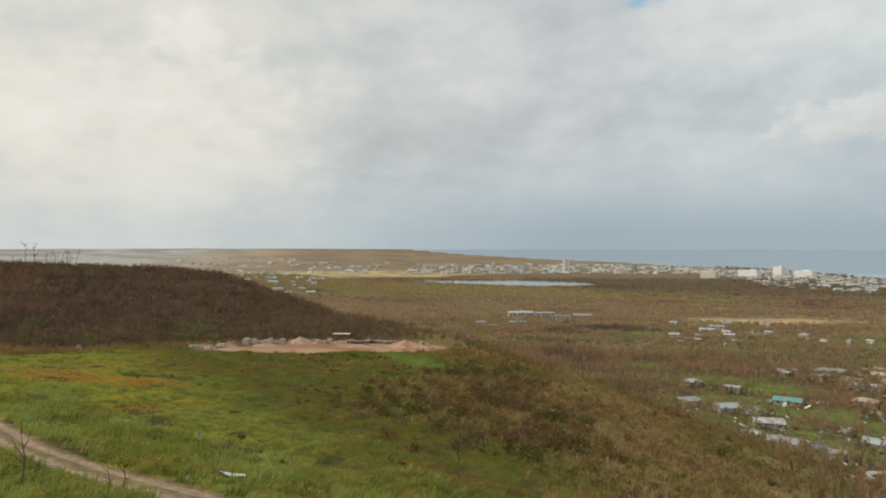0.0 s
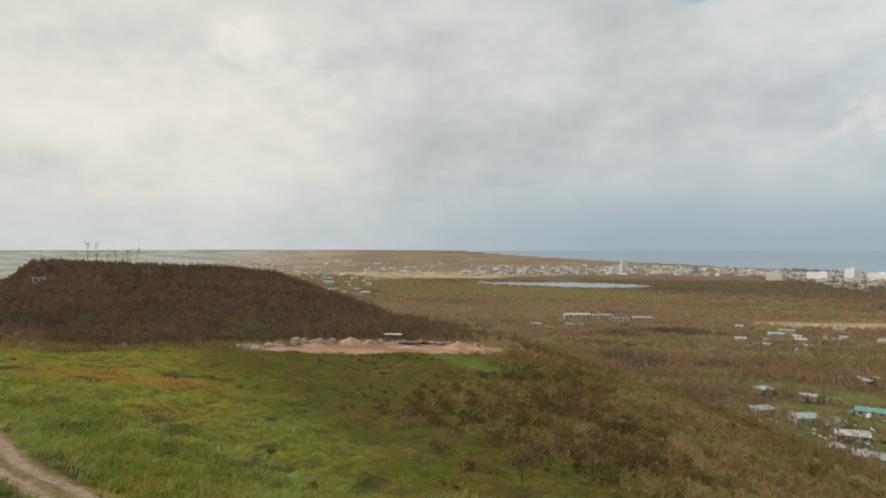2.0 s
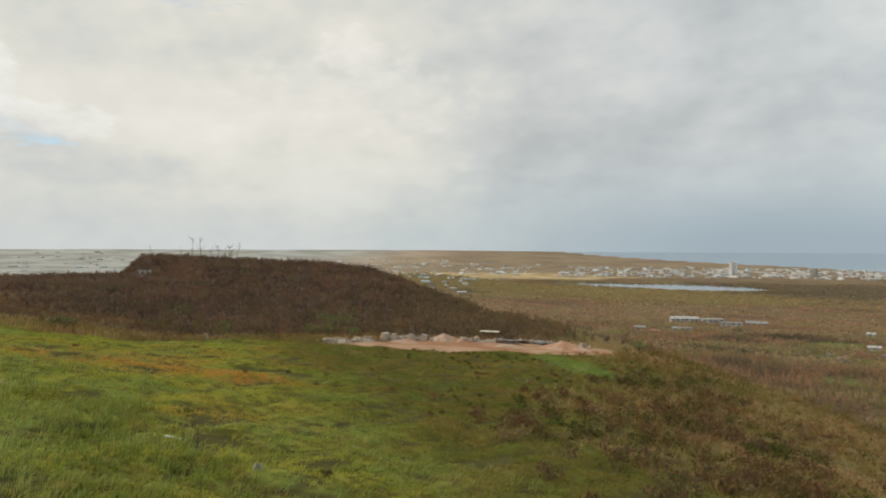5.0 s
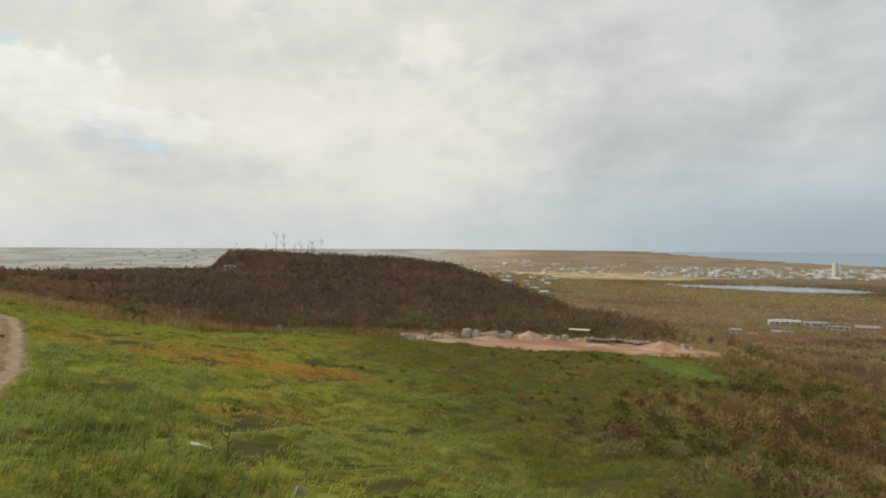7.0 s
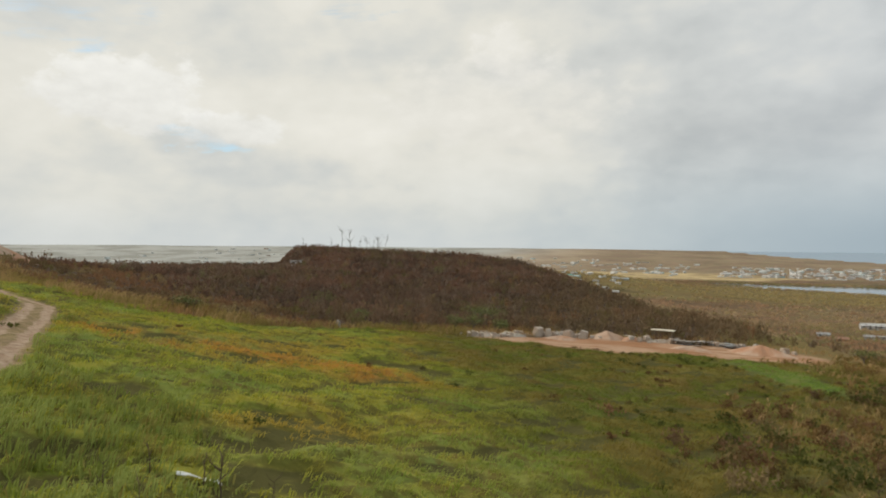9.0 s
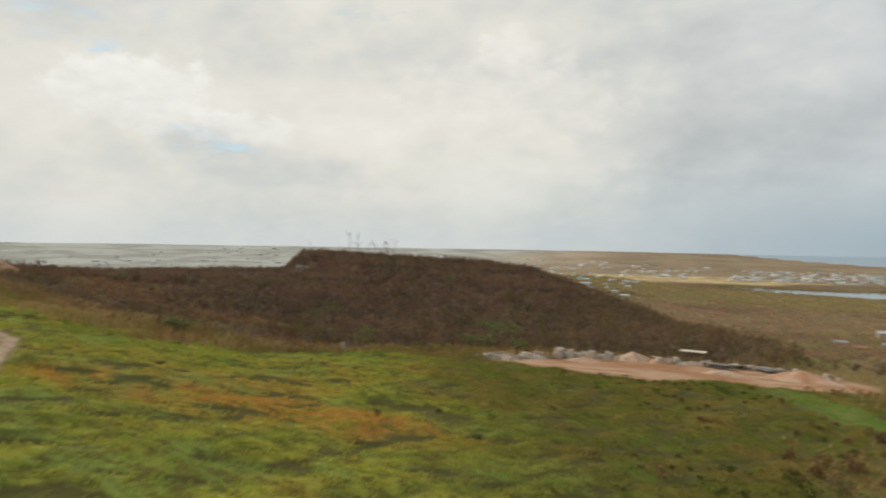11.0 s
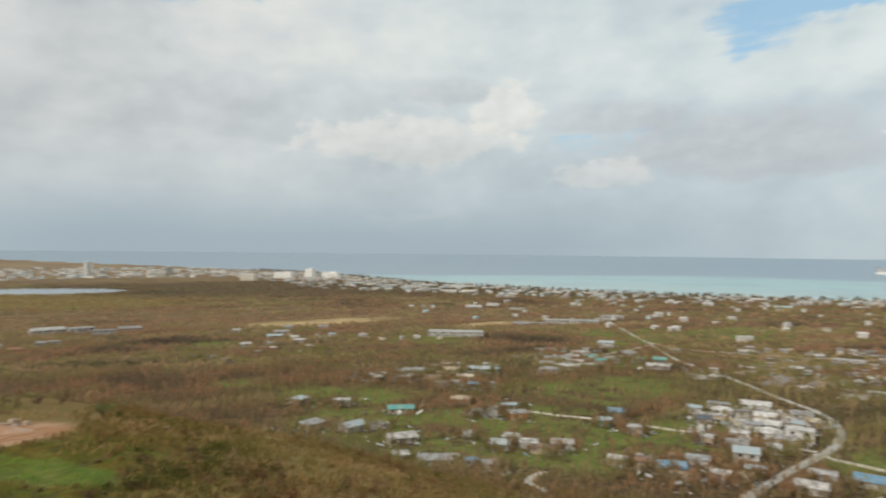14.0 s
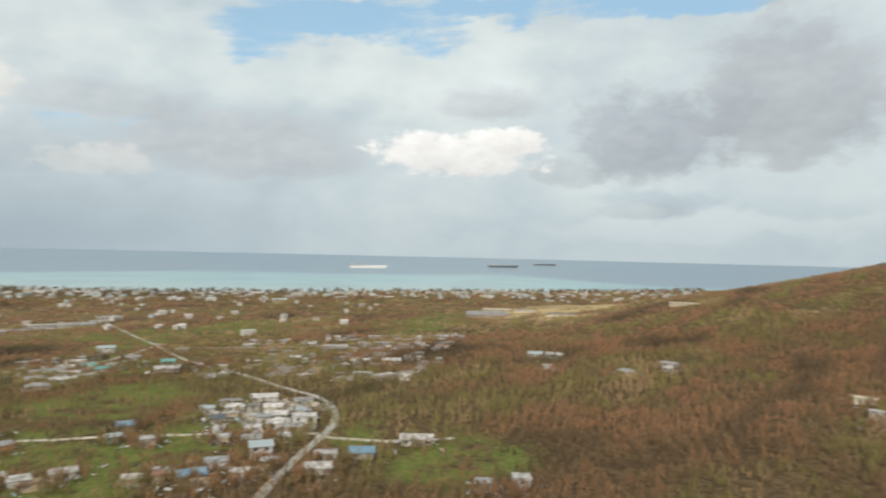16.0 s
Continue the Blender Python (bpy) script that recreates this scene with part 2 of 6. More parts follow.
def meadow_colour(n, where):
    """Matted grass: green, yellow-green and scorched orange."""
    tuft, patch, lush = n.noise(where, 0.45, 5), n.noise(where, 0.06, 4, 0.6), n.noise(where, 0.11, 3)
    swath = n.add("ShaderNodeMapping", vector_type="TEXTURE")
    n.put(swath.inputs[0], where)
    swath.inputs["Rotation"].default_value = (0, 0, radians(60))
    swath.inputs["Scale"].default_value = (9.0, 1.7, 1000)
    laid = n.noise(swath.outputs[0], 1.0, 3, 0.55)
    dashes = n.add("ShaderNodeMapping", vector_type="TEXTURE")
    n.put(dashes.inputs[0], where)
    dashes.inputs["Rotation"].default_value = (0, 0, radians(60))
    dashes.inputs["Scale"].default_value = (3.6, 0.75, 1000)
    furrow_shade = n.noise(dashes.outputs[0], 1.0, 3, 0.5)
    col = n.mix(n.ramp(laid, 0.42, 0.58), (0.205, 0.255, 0.052), (0.355, 0.345, 0.074))
    col = n.mix(n.math("MULTIPLY", n.ramp(tuft, 0.5, 0.68), 0.35), col, (0.34, 0.345, 0.07))
    # darker bands and dashes put hummock and furrow shade into the colour
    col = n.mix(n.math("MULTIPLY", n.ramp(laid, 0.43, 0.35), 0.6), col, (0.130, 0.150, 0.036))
    col = n.mix(n.math("MULTIPLY", n.ramp(furrow_shade, 0.585, 0.68), 0.6), col, (0.085, 0.080, 0.028))
    col = n.mix(n.math("MULTIPLY", n.ramp(patch, 0.48, 0.62), 0.6), col, (0.43, 0.275, 0.075))
    place = n.add("ShaderNodeSeparateXYZ")
    n.put(place.inputs[0], where)
    a, b = n.math("DIVIDE", n.math("ADD", place.outputs[0], 58), 20), n.math("DIVIDE", n.math("SUBTRACT", n.math("SUBTRACT", place.outputs[1], 100), n.math("MULTIPLY", n.math("ADD", place.outputs[0], 58), 0.55)), 10)
    burnt = n.ramp(n.math("ADD", n.math("ADD", n.math("MULTIPLY", a, a), n.math("MULTIPLY", b, b)), n.math("MULTIPLY", patch, 2.2)), 2.4, 1.2)
    col = n.mix(n.math("MULTIPLY", burnt, n.ramp(tuft, 0.3, 0.6)), col, (0.46, 0.235, 0.070))
    herb = n.ramp(n.math("ADD", n.math("ADD", n.math("MULTIPLY", place.outputs[0], 0.8), n.math("MULTIPLY", place.outputs[1], 0.5)), n.math("MULTIPLY", patch, 22)), 22, 46)
    rough = n.mix(n.ramp(n.noise(where, 0.12, 4), 0.42, 0.58), (0.105, 0.128, 0.030), (0.165, 0.132, 0.046))
    col = n.mix(n.math("MULTIPLY", herb, 0.95), col, rough)
    col = n.mix(n.math("MULTIPLY", n.ramp(lush, 0.46, 0.66), n.ramp(herb, 1, 0, 0.2, 0.75)), col, (0.215, 0.295, 0.100))
    a, b = n.math("DIVIDE", n.math("ADD", n.math("ADD", place.outputs[0], 8), n.math("MULTIPLY", n.math("SUBTRACT", place.outputs[1], 174), 0.65)), 6), n.math("DIVIDE", n.math("SUBTRACT", place.outputs[1], 174), 13)
    lawn = n.ramp(n.math("ADD", n.math("ADD", n.math("MULTIPLY", a, a), n.math("MULTIPLY", b, b)), n.math("MULTIPLY", lush, 0.8)), 1.5, 1.0)
    return n.mix(lawn, col, (0.150, 0.225, 0.055))


def ground_material():
    mat, n, bsdf, at = material("ground", 0.95, spec=0.03)
    where = at.outputs["Position"]
    fine, tuft, patch, drift = n.noise(where, 1.6, 6, 0.65), n.noise(where, 0.35, 5), n.noise(where, 0.07, 4), n.noise(where, 0.012, 4)
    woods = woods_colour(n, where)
    # woods floor and its litter darkened: shade between trees put into the colour
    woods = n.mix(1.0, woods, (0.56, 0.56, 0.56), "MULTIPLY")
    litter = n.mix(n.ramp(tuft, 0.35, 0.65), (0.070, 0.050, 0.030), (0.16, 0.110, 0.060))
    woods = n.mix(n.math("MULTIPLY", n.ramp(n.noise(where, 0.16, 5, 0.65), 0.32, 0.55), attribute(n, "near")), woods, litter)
    olive = n.mix(n.ramp(n.noise(where, 0.05, 4), 0.4, 0.6), (0.175, 0.145, 0.052), (0.235, 0.160, 0.072))
    olive = n.mix(n.math("MULTIPLY", fine, 0.5), olive, (0.16, 0.12, 0.046))
    place = n.add("ShaderNodeSeparateXYZ")
    n.put(place.inputs[0], where)
    olive = n.mix(n.math("MULTIPLY", n.ramp(place.outputs[0], 18, 40), 0.6), olive, n.mix(n.ramp(patch, 0.42, 0.58), (0.290, 0.235, 0.090), (0.320, 0.215, 0.110)))
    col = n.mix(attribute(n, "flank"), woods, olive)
    col = n.mix(attribute(n, "litter"), col, n.mix(n.ramp(tuft, 0.35, 0.65), (0.075, 0.054, 0.040), (0.125, 0.084, 0.058)))
    grass = meadow_colour(n, where)
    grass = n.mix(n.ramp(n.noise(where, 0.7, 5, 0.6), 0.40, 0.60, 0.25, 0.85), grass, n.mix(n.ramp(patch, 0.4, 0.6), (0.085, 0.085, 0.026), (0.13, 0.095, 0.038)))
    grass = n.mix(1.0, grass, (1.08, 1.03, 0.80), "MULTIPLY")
    # shade painted into the dips between laid swaths, over dark thatch
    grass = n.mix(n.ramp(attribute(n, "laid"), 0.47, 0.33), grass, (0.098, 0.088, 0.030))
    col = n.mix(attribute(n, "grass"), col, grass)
    green = n.mix(n.ramp(tuft, 0.3, 0.7), (0.110, 0.155, 0.040), (0.200, 0.205, 0.060))
    col = n.mix(n.math("MULTIPLY", attribute(n, "green"), n.ramp(n.noise(where, 0.05, 5, 0.65), 0.38, 0.55)), col, green)
    # distance haze put into the ground colour: grey westward, tan eastward
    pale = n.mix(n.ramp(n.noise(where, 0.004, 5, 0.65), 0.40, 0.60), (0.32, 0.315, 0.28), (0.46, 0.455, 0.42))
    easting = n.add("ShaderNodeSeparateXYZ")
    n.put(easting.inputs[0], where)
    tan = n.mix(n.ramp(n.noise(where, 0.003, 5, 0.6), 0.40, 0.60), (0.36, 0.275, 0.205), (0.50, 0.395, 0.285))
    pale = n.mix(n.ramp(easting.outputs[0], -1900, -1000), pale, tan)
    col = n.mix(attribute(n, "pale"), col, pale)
    # golden fields, with their patches of sunlight put into the colour
    gold = n.mix(n.ramp(drift, 0.3, 0.7), (0.38, 0.28, 0.14), (0.56, 0.43, 0.24))
    col = n.mix(n.math("MULTIPLY", attribute(n, "gold"), n.ramp(n.noise(where, 0.016, 5, 0.6), 0.30, 0.50)), col, gold)
    laid_map = n.add("ShaderNodeMapping", vector_type="TEXTURE")
    n.put(laid_map.inputs[0], where)
    laid_map.inputs["Rotation"].default_value = (0, 0, radians(20))
    laid_map.inputs["Scale"].default_value = (9, 2.2, 1000)
    laid = n.noise(laid_map.outputs[0], 1.0, 5, 0.6)
    soil = n.mix(n.ramp(patch, 0.35, 0.65), (0.36, 0.19, 0.105), (0.47, 0.31, 0.205))
    soil = n.mix(n.math("MULTIPLY", n.ramp(laid, 0.48, 0.60), 0.75), soil, (0.31, 0.155, 0.075))
    soil = n.mix(n.math("MULTIPLY", n.ramp(fine, 0.5, 0.7), 0.5), soil, (0.30, 0.19, 0.12))
    col = n.mix(attribute(n, "soil"), col, soil)
    way = n.math("ADD", attribute(n, "track"), n.math("MULTIPLY", n.math("SUBTRACT", tuft, 0.5), 1.1))
    dust = n.mix(n.ramp(fine, 0.35, 0.65), (0.31, 0.205, 0.135), (0.45, 0.335, 0.24))
    verge = n.mix(n.ramp(fine, 0.4, 0.6), (0.20, 0.150, 0.075), (0.31, 0.215, 0.125))
    col = n.mix(n.math("MULTIPLY", n.ramp(way, 2.3, 1.5), 0.9), col, verge)
    col = n.mix(n.ramp(n.math("ABSOLUTE", n.math("SUBTRACT", way, 0.95)), 0.62, 0.28), col, dust)
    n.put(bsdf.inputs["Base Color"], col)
    relief(n, bsdf, n.math("ADD", fine, n.math("MULTIPLY", tuft, 2)), 0.7, 0.25)
    return mat


HUE = {"grass": (1.10, 1.05, 0.74), "lush": (1.32, 1.24, 0.88), "woods": (0.91, 0.97, 0.98), "ridge": (1.25, 1.22, 1.16)}


def leaf_material(name, kind):
    """Thin leaves and twigs, which let part of the light through."""
    mat, n, bsdf, at = material(name, 0.85, spec=0.05)
    where, chance = at.outputs["Position"], at.outputs["Random Per Island"]
    if kind == "woods":
        col = n.mix(1.0, woods_colour(n, where), (1.42, 1.36, 1.36), "MULTIPLY")
        col = n.mix(n.math("MULTIPLY", n.ramp(chance, 0.75, 1.0), 0.5), col, (0.50, 0.40, 0.28))
    elif kind == "ridge":
        place = n.add("ShaderNodeSeparateXYZ")
        n.put(place.inputs[0], where)
        col = n.mix(n.ramp(n.noise(where, 0.022, 5, 0.65), 0.4, 0.6), (0.135, 0.094, 0.068), (0.195, 0.112, 0.080))
        col = n.mix(n.math("MULTIPLY", n.ramp(n.noise(where, 0.03, 4), 0.54, 0.64), 0.35), col, (0.135, 0.130, 0.062))
        col = n.mix(n.math("MULTIPLY", n.ramp(n.noise(where, 0.075, 4), 0.48, 0.60), 0.7), col, (0.078, 0.056, 0.044))
        col = n.mix(n.math("MULTIPLY", n.ramp(n.noise(where, 0.14, 3), 0.55, 0.64), 0.6), col, (0.255, 0.190, 0.145))
        col = n.mix(n.math("MULTIPLY", n.ramp(n.noise(where, 0.10, 3), 0.58, 0.66), 0.7), col, (0.150, 0.150, 0.060))
        col = n.mix(n.math("MULTIPLY", n.ramp(place.outputs[0], -120, -30), 0.45), col, (0.215, 0.165, 0.080))
        col = n.mix(n.math("MULTIPLY", n.ramp(chance, 0.85, 1.0), 0.18), col, (0.30, 0.235, 0.18))
    elif kind == "scrub":
        col = n.mix(n.ramp(n.noise(where, 0.05, 4, 0.6), 0.42, 0.58), (0.270, 0.150, 0.090), (0.165, 0.110, 0.070))
        col = n.mix(n.math("MULTIPLY", n.ramp(n.noise(where, 0.09, 4), 0.52, 0.62), 0.8), col, (0.310, 0.235, 0.130))
        col = n.mix(n.math("MULTIPLY", n.ramp(n.noise(where, 0.07, 3), 0.56, 0.64), 0.7), col, (0.170, 0.160, 0.060))
        col = n.mix(n.math("MULTIPLY", n.ramp(chance, 0.8, 1.0), 0.3), col, (0.36, 0.28, 0.19))
    elif kind == "slope":
        col = n.mix(n.ramp(n.noise(where, 0.035, 4), 0.42, 0.58), (0.195, 0.158, 0.056), (0.285, 0.182, 0.082))
        col = n.mix(n.math("MULTIPLY", n.ramp(n.noise(where, 0.06, 4, 0.6), 0.53, 0.60), 0.5), col, (0.150, 0.092, 0.055))
        col = n.mix(n.math("MULTIPLY", n.ramp(n.noise(where, 0.10, 3), 0.55, 0.65), 0.6), col, (0.150, 0.150, 0.046))
        place = n.add("ShaderNodeSeparateXYZ")
        n.put(place.inputs[0], where)
        col = n.mix(n.math("MULTIPLY", n.ramp(place.outputs[0], 18, 40), 0.65), col, n.mix(n.ramp(n.noise(where, 0.03, 4), 0.42, 0.58), (0.300, 0.245, 0.095), (0.340, 0.225, 0.120)))
        col = n.mix(n.math("MULTIPLY", n.ramp(chance, 0.8, 1.0), 0.4), col, (0.40, 0.30, 0.18))
    elif kind == "shrub":
        col = n.mix(n.ramp(n.noise(where, 0.07, 3), 0.44, 0.56), (0.105, 0.115, 0.036), (0.180, 0.105, 0.058))
    elif kind == "lush":
        col = n.mix(n.ramp(n.noise(where, 0.16, 4), 0.40, 0.60), (0.180, 0.225, 0.070), (0.270, 0.325, 0.125))
        col = n.mix(n.math("MULTIPLY", n.ramp(n.noise(where, 0.22, 3), 0.54, 0.66), 0.7), col, (0.300, 0.240, 0.095))
        col = n.mix(n.math("MULTIPLY", n.ramp(chance, 0.9, 1.0), 0.6), col, (0.30, 0.20, 0.10))
    elif kind == "rank":
        col = n.mix(n.ramp(n.noise(where, 0.08, 4), 0.42, 0.6), (0.275, 0.220, 0.080), (0.440, 0.300, 0.160))
        col = n.mix(n.math("MULTIPLY", n.ramp(n.noise(where, 0.05, 3), 0.56, 0.66), 0.6), col, (0.30, 0.150, 0.080))
    else:
        col = n.mix(1.0, meadow_colour(n, where), (1.25, 1.25, 1.25), "MULTIPLY")
    col = n.mix(1.0, col, HUE.get(kind, (1.05, 1.03, 0.90)), "MULTIPLY")
    col = n.mix(n.math("MULTIPLY", chance, 0.35), col, n.mix(1.0, col, (0.5, 0.5, 0.5), "MULTIPLY"))
    n.put(bsdf.inputs["Base Color"], col)
    thin, both = n.add("ShaderNodeBsdfTranslucent"), n.add("ShaderNodeMixShader")
    n.put(thin.inputs[0], col), n.put(both.inputs[0], 0.32), n.put(both.inputs[1], bsdf.outputs[0]), n.put(both.inputs[2], thin.outputs[0])
    for node in n.tree.nodes:
        if node.type == "OUTPUT_MATERIAL":
            n.put(node.inputs[0], both.outputs[0])
    return mat


def water_material():
    mat, n, bsdf, at = material("sea_water", 0.12, spec=0.5)
    where = at.outputs["Position"]
    depth = attribute(n, "depth")
    col = n.mix(n.ramp(depth, 0.0, 0.4), (0.40, 0.53, 0.53), (0.33, 0.50, 0.53))
    col = n.mix(n.ramp(depth, 0.55, 0.74), col, (0.225, 0.305, 0.385))
    col = n.mix(n.math("MULTIPLY", n.ramp(n.noise(where, 0.004, 4), 0.45, 0.65), 0.35), col, (0.22, 0.33, 0.38))
    n.put(bsdf.inputs["Base Color"], col)
    bsdf.inputs["Roughness"].default_value = 0.35
    relief(n, bsdf, n.noise(where, 0.08, 6, 0.6), 0.6, 4.0)
    return mat


def plain_material(name, colour, worn, rough=0.8, metal=0.0, scale=1.5, bump=0.0, spread=0.25):
    """Paint, concrete, timber or sheet: two colours in stains, with grain, a little different from thing to thing."""
    mat, n, bsdf, at = material(name, rough, metal)
    where = at.outputs["Position"]
    stain, grain = n.noise(where, scale * 0.3, 5), n.noise(where, scale * 4, 4)
    col = n.mix(n.ramp(stain, 0.40, 0.62), colour, worn)
    col = n.mix(n.math("MULTIPLY", grain, 0.25), col, n.mix(1.0, col, (0.6, 0.58, 0.55), "MULTIPLY"))
    chance = n.add("ShaderNodeObjectInfo").outputs["Random"]
    col = n.mix(n.math("MULTIPLY", chance, spread), col, worn)
    n.put(bsdf.inputs["Base Color"], col)
    if bump:
        relief(n, bsdf, grain, bump, 0.03)
    return mat


GROUND, WATER = ground_material(), water_material()
WOODS, RIDGE, SCRUB, SLOPE, RANK, SHRUB, LUSH, BLADES = (leaf_material(f"{k}_leaves", k) for k in ("woods", "ridge", "scrub", "slope", "rank", "shrub", "lush", "grass"))

# ---- lie of the land ----
COAST_Y = (-5000, -1500, -460, -128, 228, 529, 756, 1025, 1234, 1536, 1764, 2000, 2500, 3100, 3500, 3900, 4300, 4700, 5000)
COAST_X = (4200, 3300, 2625, 2340, 2100, 1960, 1770, 1630, 1520, 1470, 1390, 1400, 1470, 1500, 1320, 1041, 560, 60, -300)
EDGE_Y = (-200, 0, 90, 150, 200, 235, 270, 320, 370, 410, 450, 520)
EDGE_X = (0, 8, 0, 0, -4, -20, -58, -100, -132, -150, -185, -330)


def smooth(a, b, v):
    t = np.clip((v - a) / (b - a), 0, 1)
    return t * t * (3 - 2 * t)


def rise(r):
    """The sea and the far land lift towards the eye's level, as far as the sheet reaches."""
    return 86 * np.clip((r - 3300) / 1650, 0, 1) ** 2


def soft_noise(x, y, size, seed=0):
    """Rolling unevenness, -1 to 1, from a few crossed waves."""
    s = 0
    for k in range(4):
        a = 1.3 * k + 0.7 * seed
        s = s + np.sin((x * np.cos(a) + y * np.sin(a)) * 6.283 / (size * (1 + 0.37 * k)) + 2.1 * k + seed)
    return s / 4


def value_noise(x, y, seed=0):
    """Smoothed random lattice, 0 to 1, one metre to a cell."""
    i, j = np.floor(x), np.floor(y)
    u, v = x - i, y - j
    u, v = u * u * (3 - 2 * u), v * v * (3 - 2 * v)

    def corner(a, b):
        h = np.sin(a * 127.1 + b * 311.7 + seed * 74.7) * 43758.5453
        return h - np.floor(h)

    return (corner(i, j) * (1 - u) + corner(i + 1, j) * u) * (1 - v) + (corner(i, j + 1) * (1 - u) + corner(i + 1, j + 1) * u) * v


def laid_grass(x, y):
    """0 to 1: long swaths of grass that the wind has laid over, and the furrows between them."""
    c, d = math.cos(radians(60)), math.sin(radians(60))
    u, v = x * c + y * d, y * c - x * d
    v = v + 0.5 * soft_noise(x, y, 11, 61)
    return 0.6 * value_noise(u / 4.6, v / 1.35, 1) + 0.4 * value_noise(u / 1.9, v / 0.8, 2)


def in_lake(x, y):
    """Below 1 inside the lake's shore."""
    u, v = (x - 130) * 0.92 - (y - 2060) * 0.39, (x - 130) * 0.39 + (y - 2060) * 0.92
    return (u / 310) ** 2 + (v / (150 + 60 * np.tanh(u / 200))) ** 2


def height(x, y):
    x, y = np.asarray(x, float), np.asarray(y, float)
    r = np.hypot(x, y)
    inland = np.interp(y, COAST_Y, COAST_X) - x
    plain = 2.5 + 36 * np.exp(-(r / 850) ** 2) + 2 * soft_noise(x, y, 420, 1) * smooth(150, 700, inland)
    plain = plain + 42 * np.exp(-((x + 450) / 280) ** 2 - ((y - 1620) / 300) ** 2)
    plain = plain + 17 * smooth(3000, 4300, r) * smooth(5400, 4300, r) * smooth(0, 900, inland)
    top = 86 + 26 * np.exp(-np.maximum(y + 30, 0) ** 2 / 12800)
    top = top - 0.18 * np.clip(x + 40, -70, 70) * np.exp(-(np.maximum(y, 0) / 170) ** 2)
    along = 0.776 * x + 0.63 * y
    knoll = (15.2 + 1.9 * smooth(-215, -250, x)) * smooth(11, 33, along) * np.exp(-(np.maximum(x + 232, 0) / 160) ** 2.5 - (np.abs(y - 385) / 90) ** 2.5)
    flat_top = 7.2 * smooth(-115, -185, x) * smooth(-460, -250, x) * smooth(430, 350, y)
    top = top + np.maximum(knoll, flat_top) + 3 * np.exp(-((x + 78) ** 2 + (y - 325) ** 2) / 1500)
    top = top - 2 * np.exp(-((x + 100) / 70) ** 2 - ((y - 215) / 30) ** 2)
    top = top + 2.4 * np.exp(-((x + 212) / 48) ** 2 - ((y - 138) / 38) ** 2)
    over = x - np.interp(y, EDGE_Y, EDGE_X)
    fall = np.where(over > 0, np.exp(-(over / 105) ** 2), 1) * np.exp(-(np.maximum(y - 430, 0) / 120) ** 2)
    z = plain + (top - plain) * fall
    z = z + 170 * np.exp(-((x - 600) ** 2 + (y + 600) ** 2) / 640 ** 2) * smooth(0, 1500, r - 0.8 * y)
    z = z + (0.35 * soft_noise(x, y, 23, 2) + 0.12 * soft_noise(x, y, 7, 3)) * smooth(2000, 200, r)
    lake = in_lake(x, y)
    z = np.where(lake < 1.5, -1.5 + (z + 1.5) * smooth(0.8, 1.5, lake), z)
    shore = smooth(-60, 25, inland)
    return (z + 6) * shore - 6 + rise(r)


def polyline_distance(x, y, line):
    """The distance from the points to a line of corners."""
    best = np.full(np.shape(x), 1e9)
    for (ax, ay), (bx, by) in zip(line, line[1:]):
        t = np.clip(((x - ax) * (bx - ax) + (y - ay) * (by - ay)) / ((bx - ax) ** 2 + (by - ay) ** 2), 0, 1)
        best = np.minimum(best, np.hypot(x - ax - t * (bx - ax), y - ay - t * (by - ay)))
    return best


TRACK = ((2, -140), (16, -30), (14, 24), (6, 36), (-4, 39.4), (-17, 42.4), (-24, 44.4), (-30, 47.5), (-41, 58), (-52, 70), (-66, 81), (-75, 88), (-86, 96), (-110, 100))
BRUSH_EDGE = ((-400, 60), (-160, 118), (-133, 123), (-105, 115), (-91, 119), (-82, 129), (-78, 150), (-70, 170), (-60, 180), (-40, 188), (0, 192), (40, 175))
SLOPE_EDGE = ((34, -60), (33, 30), (19, 75), (0, 105), (-4, 130), (4, 160), (12, 182))


def below_line(x, y, line):
    """Positive on the near side of a line y(x)."""
    xs, ys = zip(*line)
    return np.interp(x, xs, ys) - y


def left_of(x, y, line):
    xs, ys = zip(*line)
    return np.interp(y, ys, xs) - x


def in_oval(x, y, cx, cy, rx, ry, turn=0):
    c, s = math.cos(radians(turn)), math.sin(radians(turn))
    u, v = (x - cx) * c + (y - cy) * s, (y - cy) * c - (x - cx) * s
    return np.sqrt((u / rx) ** 2 + (v / ry) ** 2)


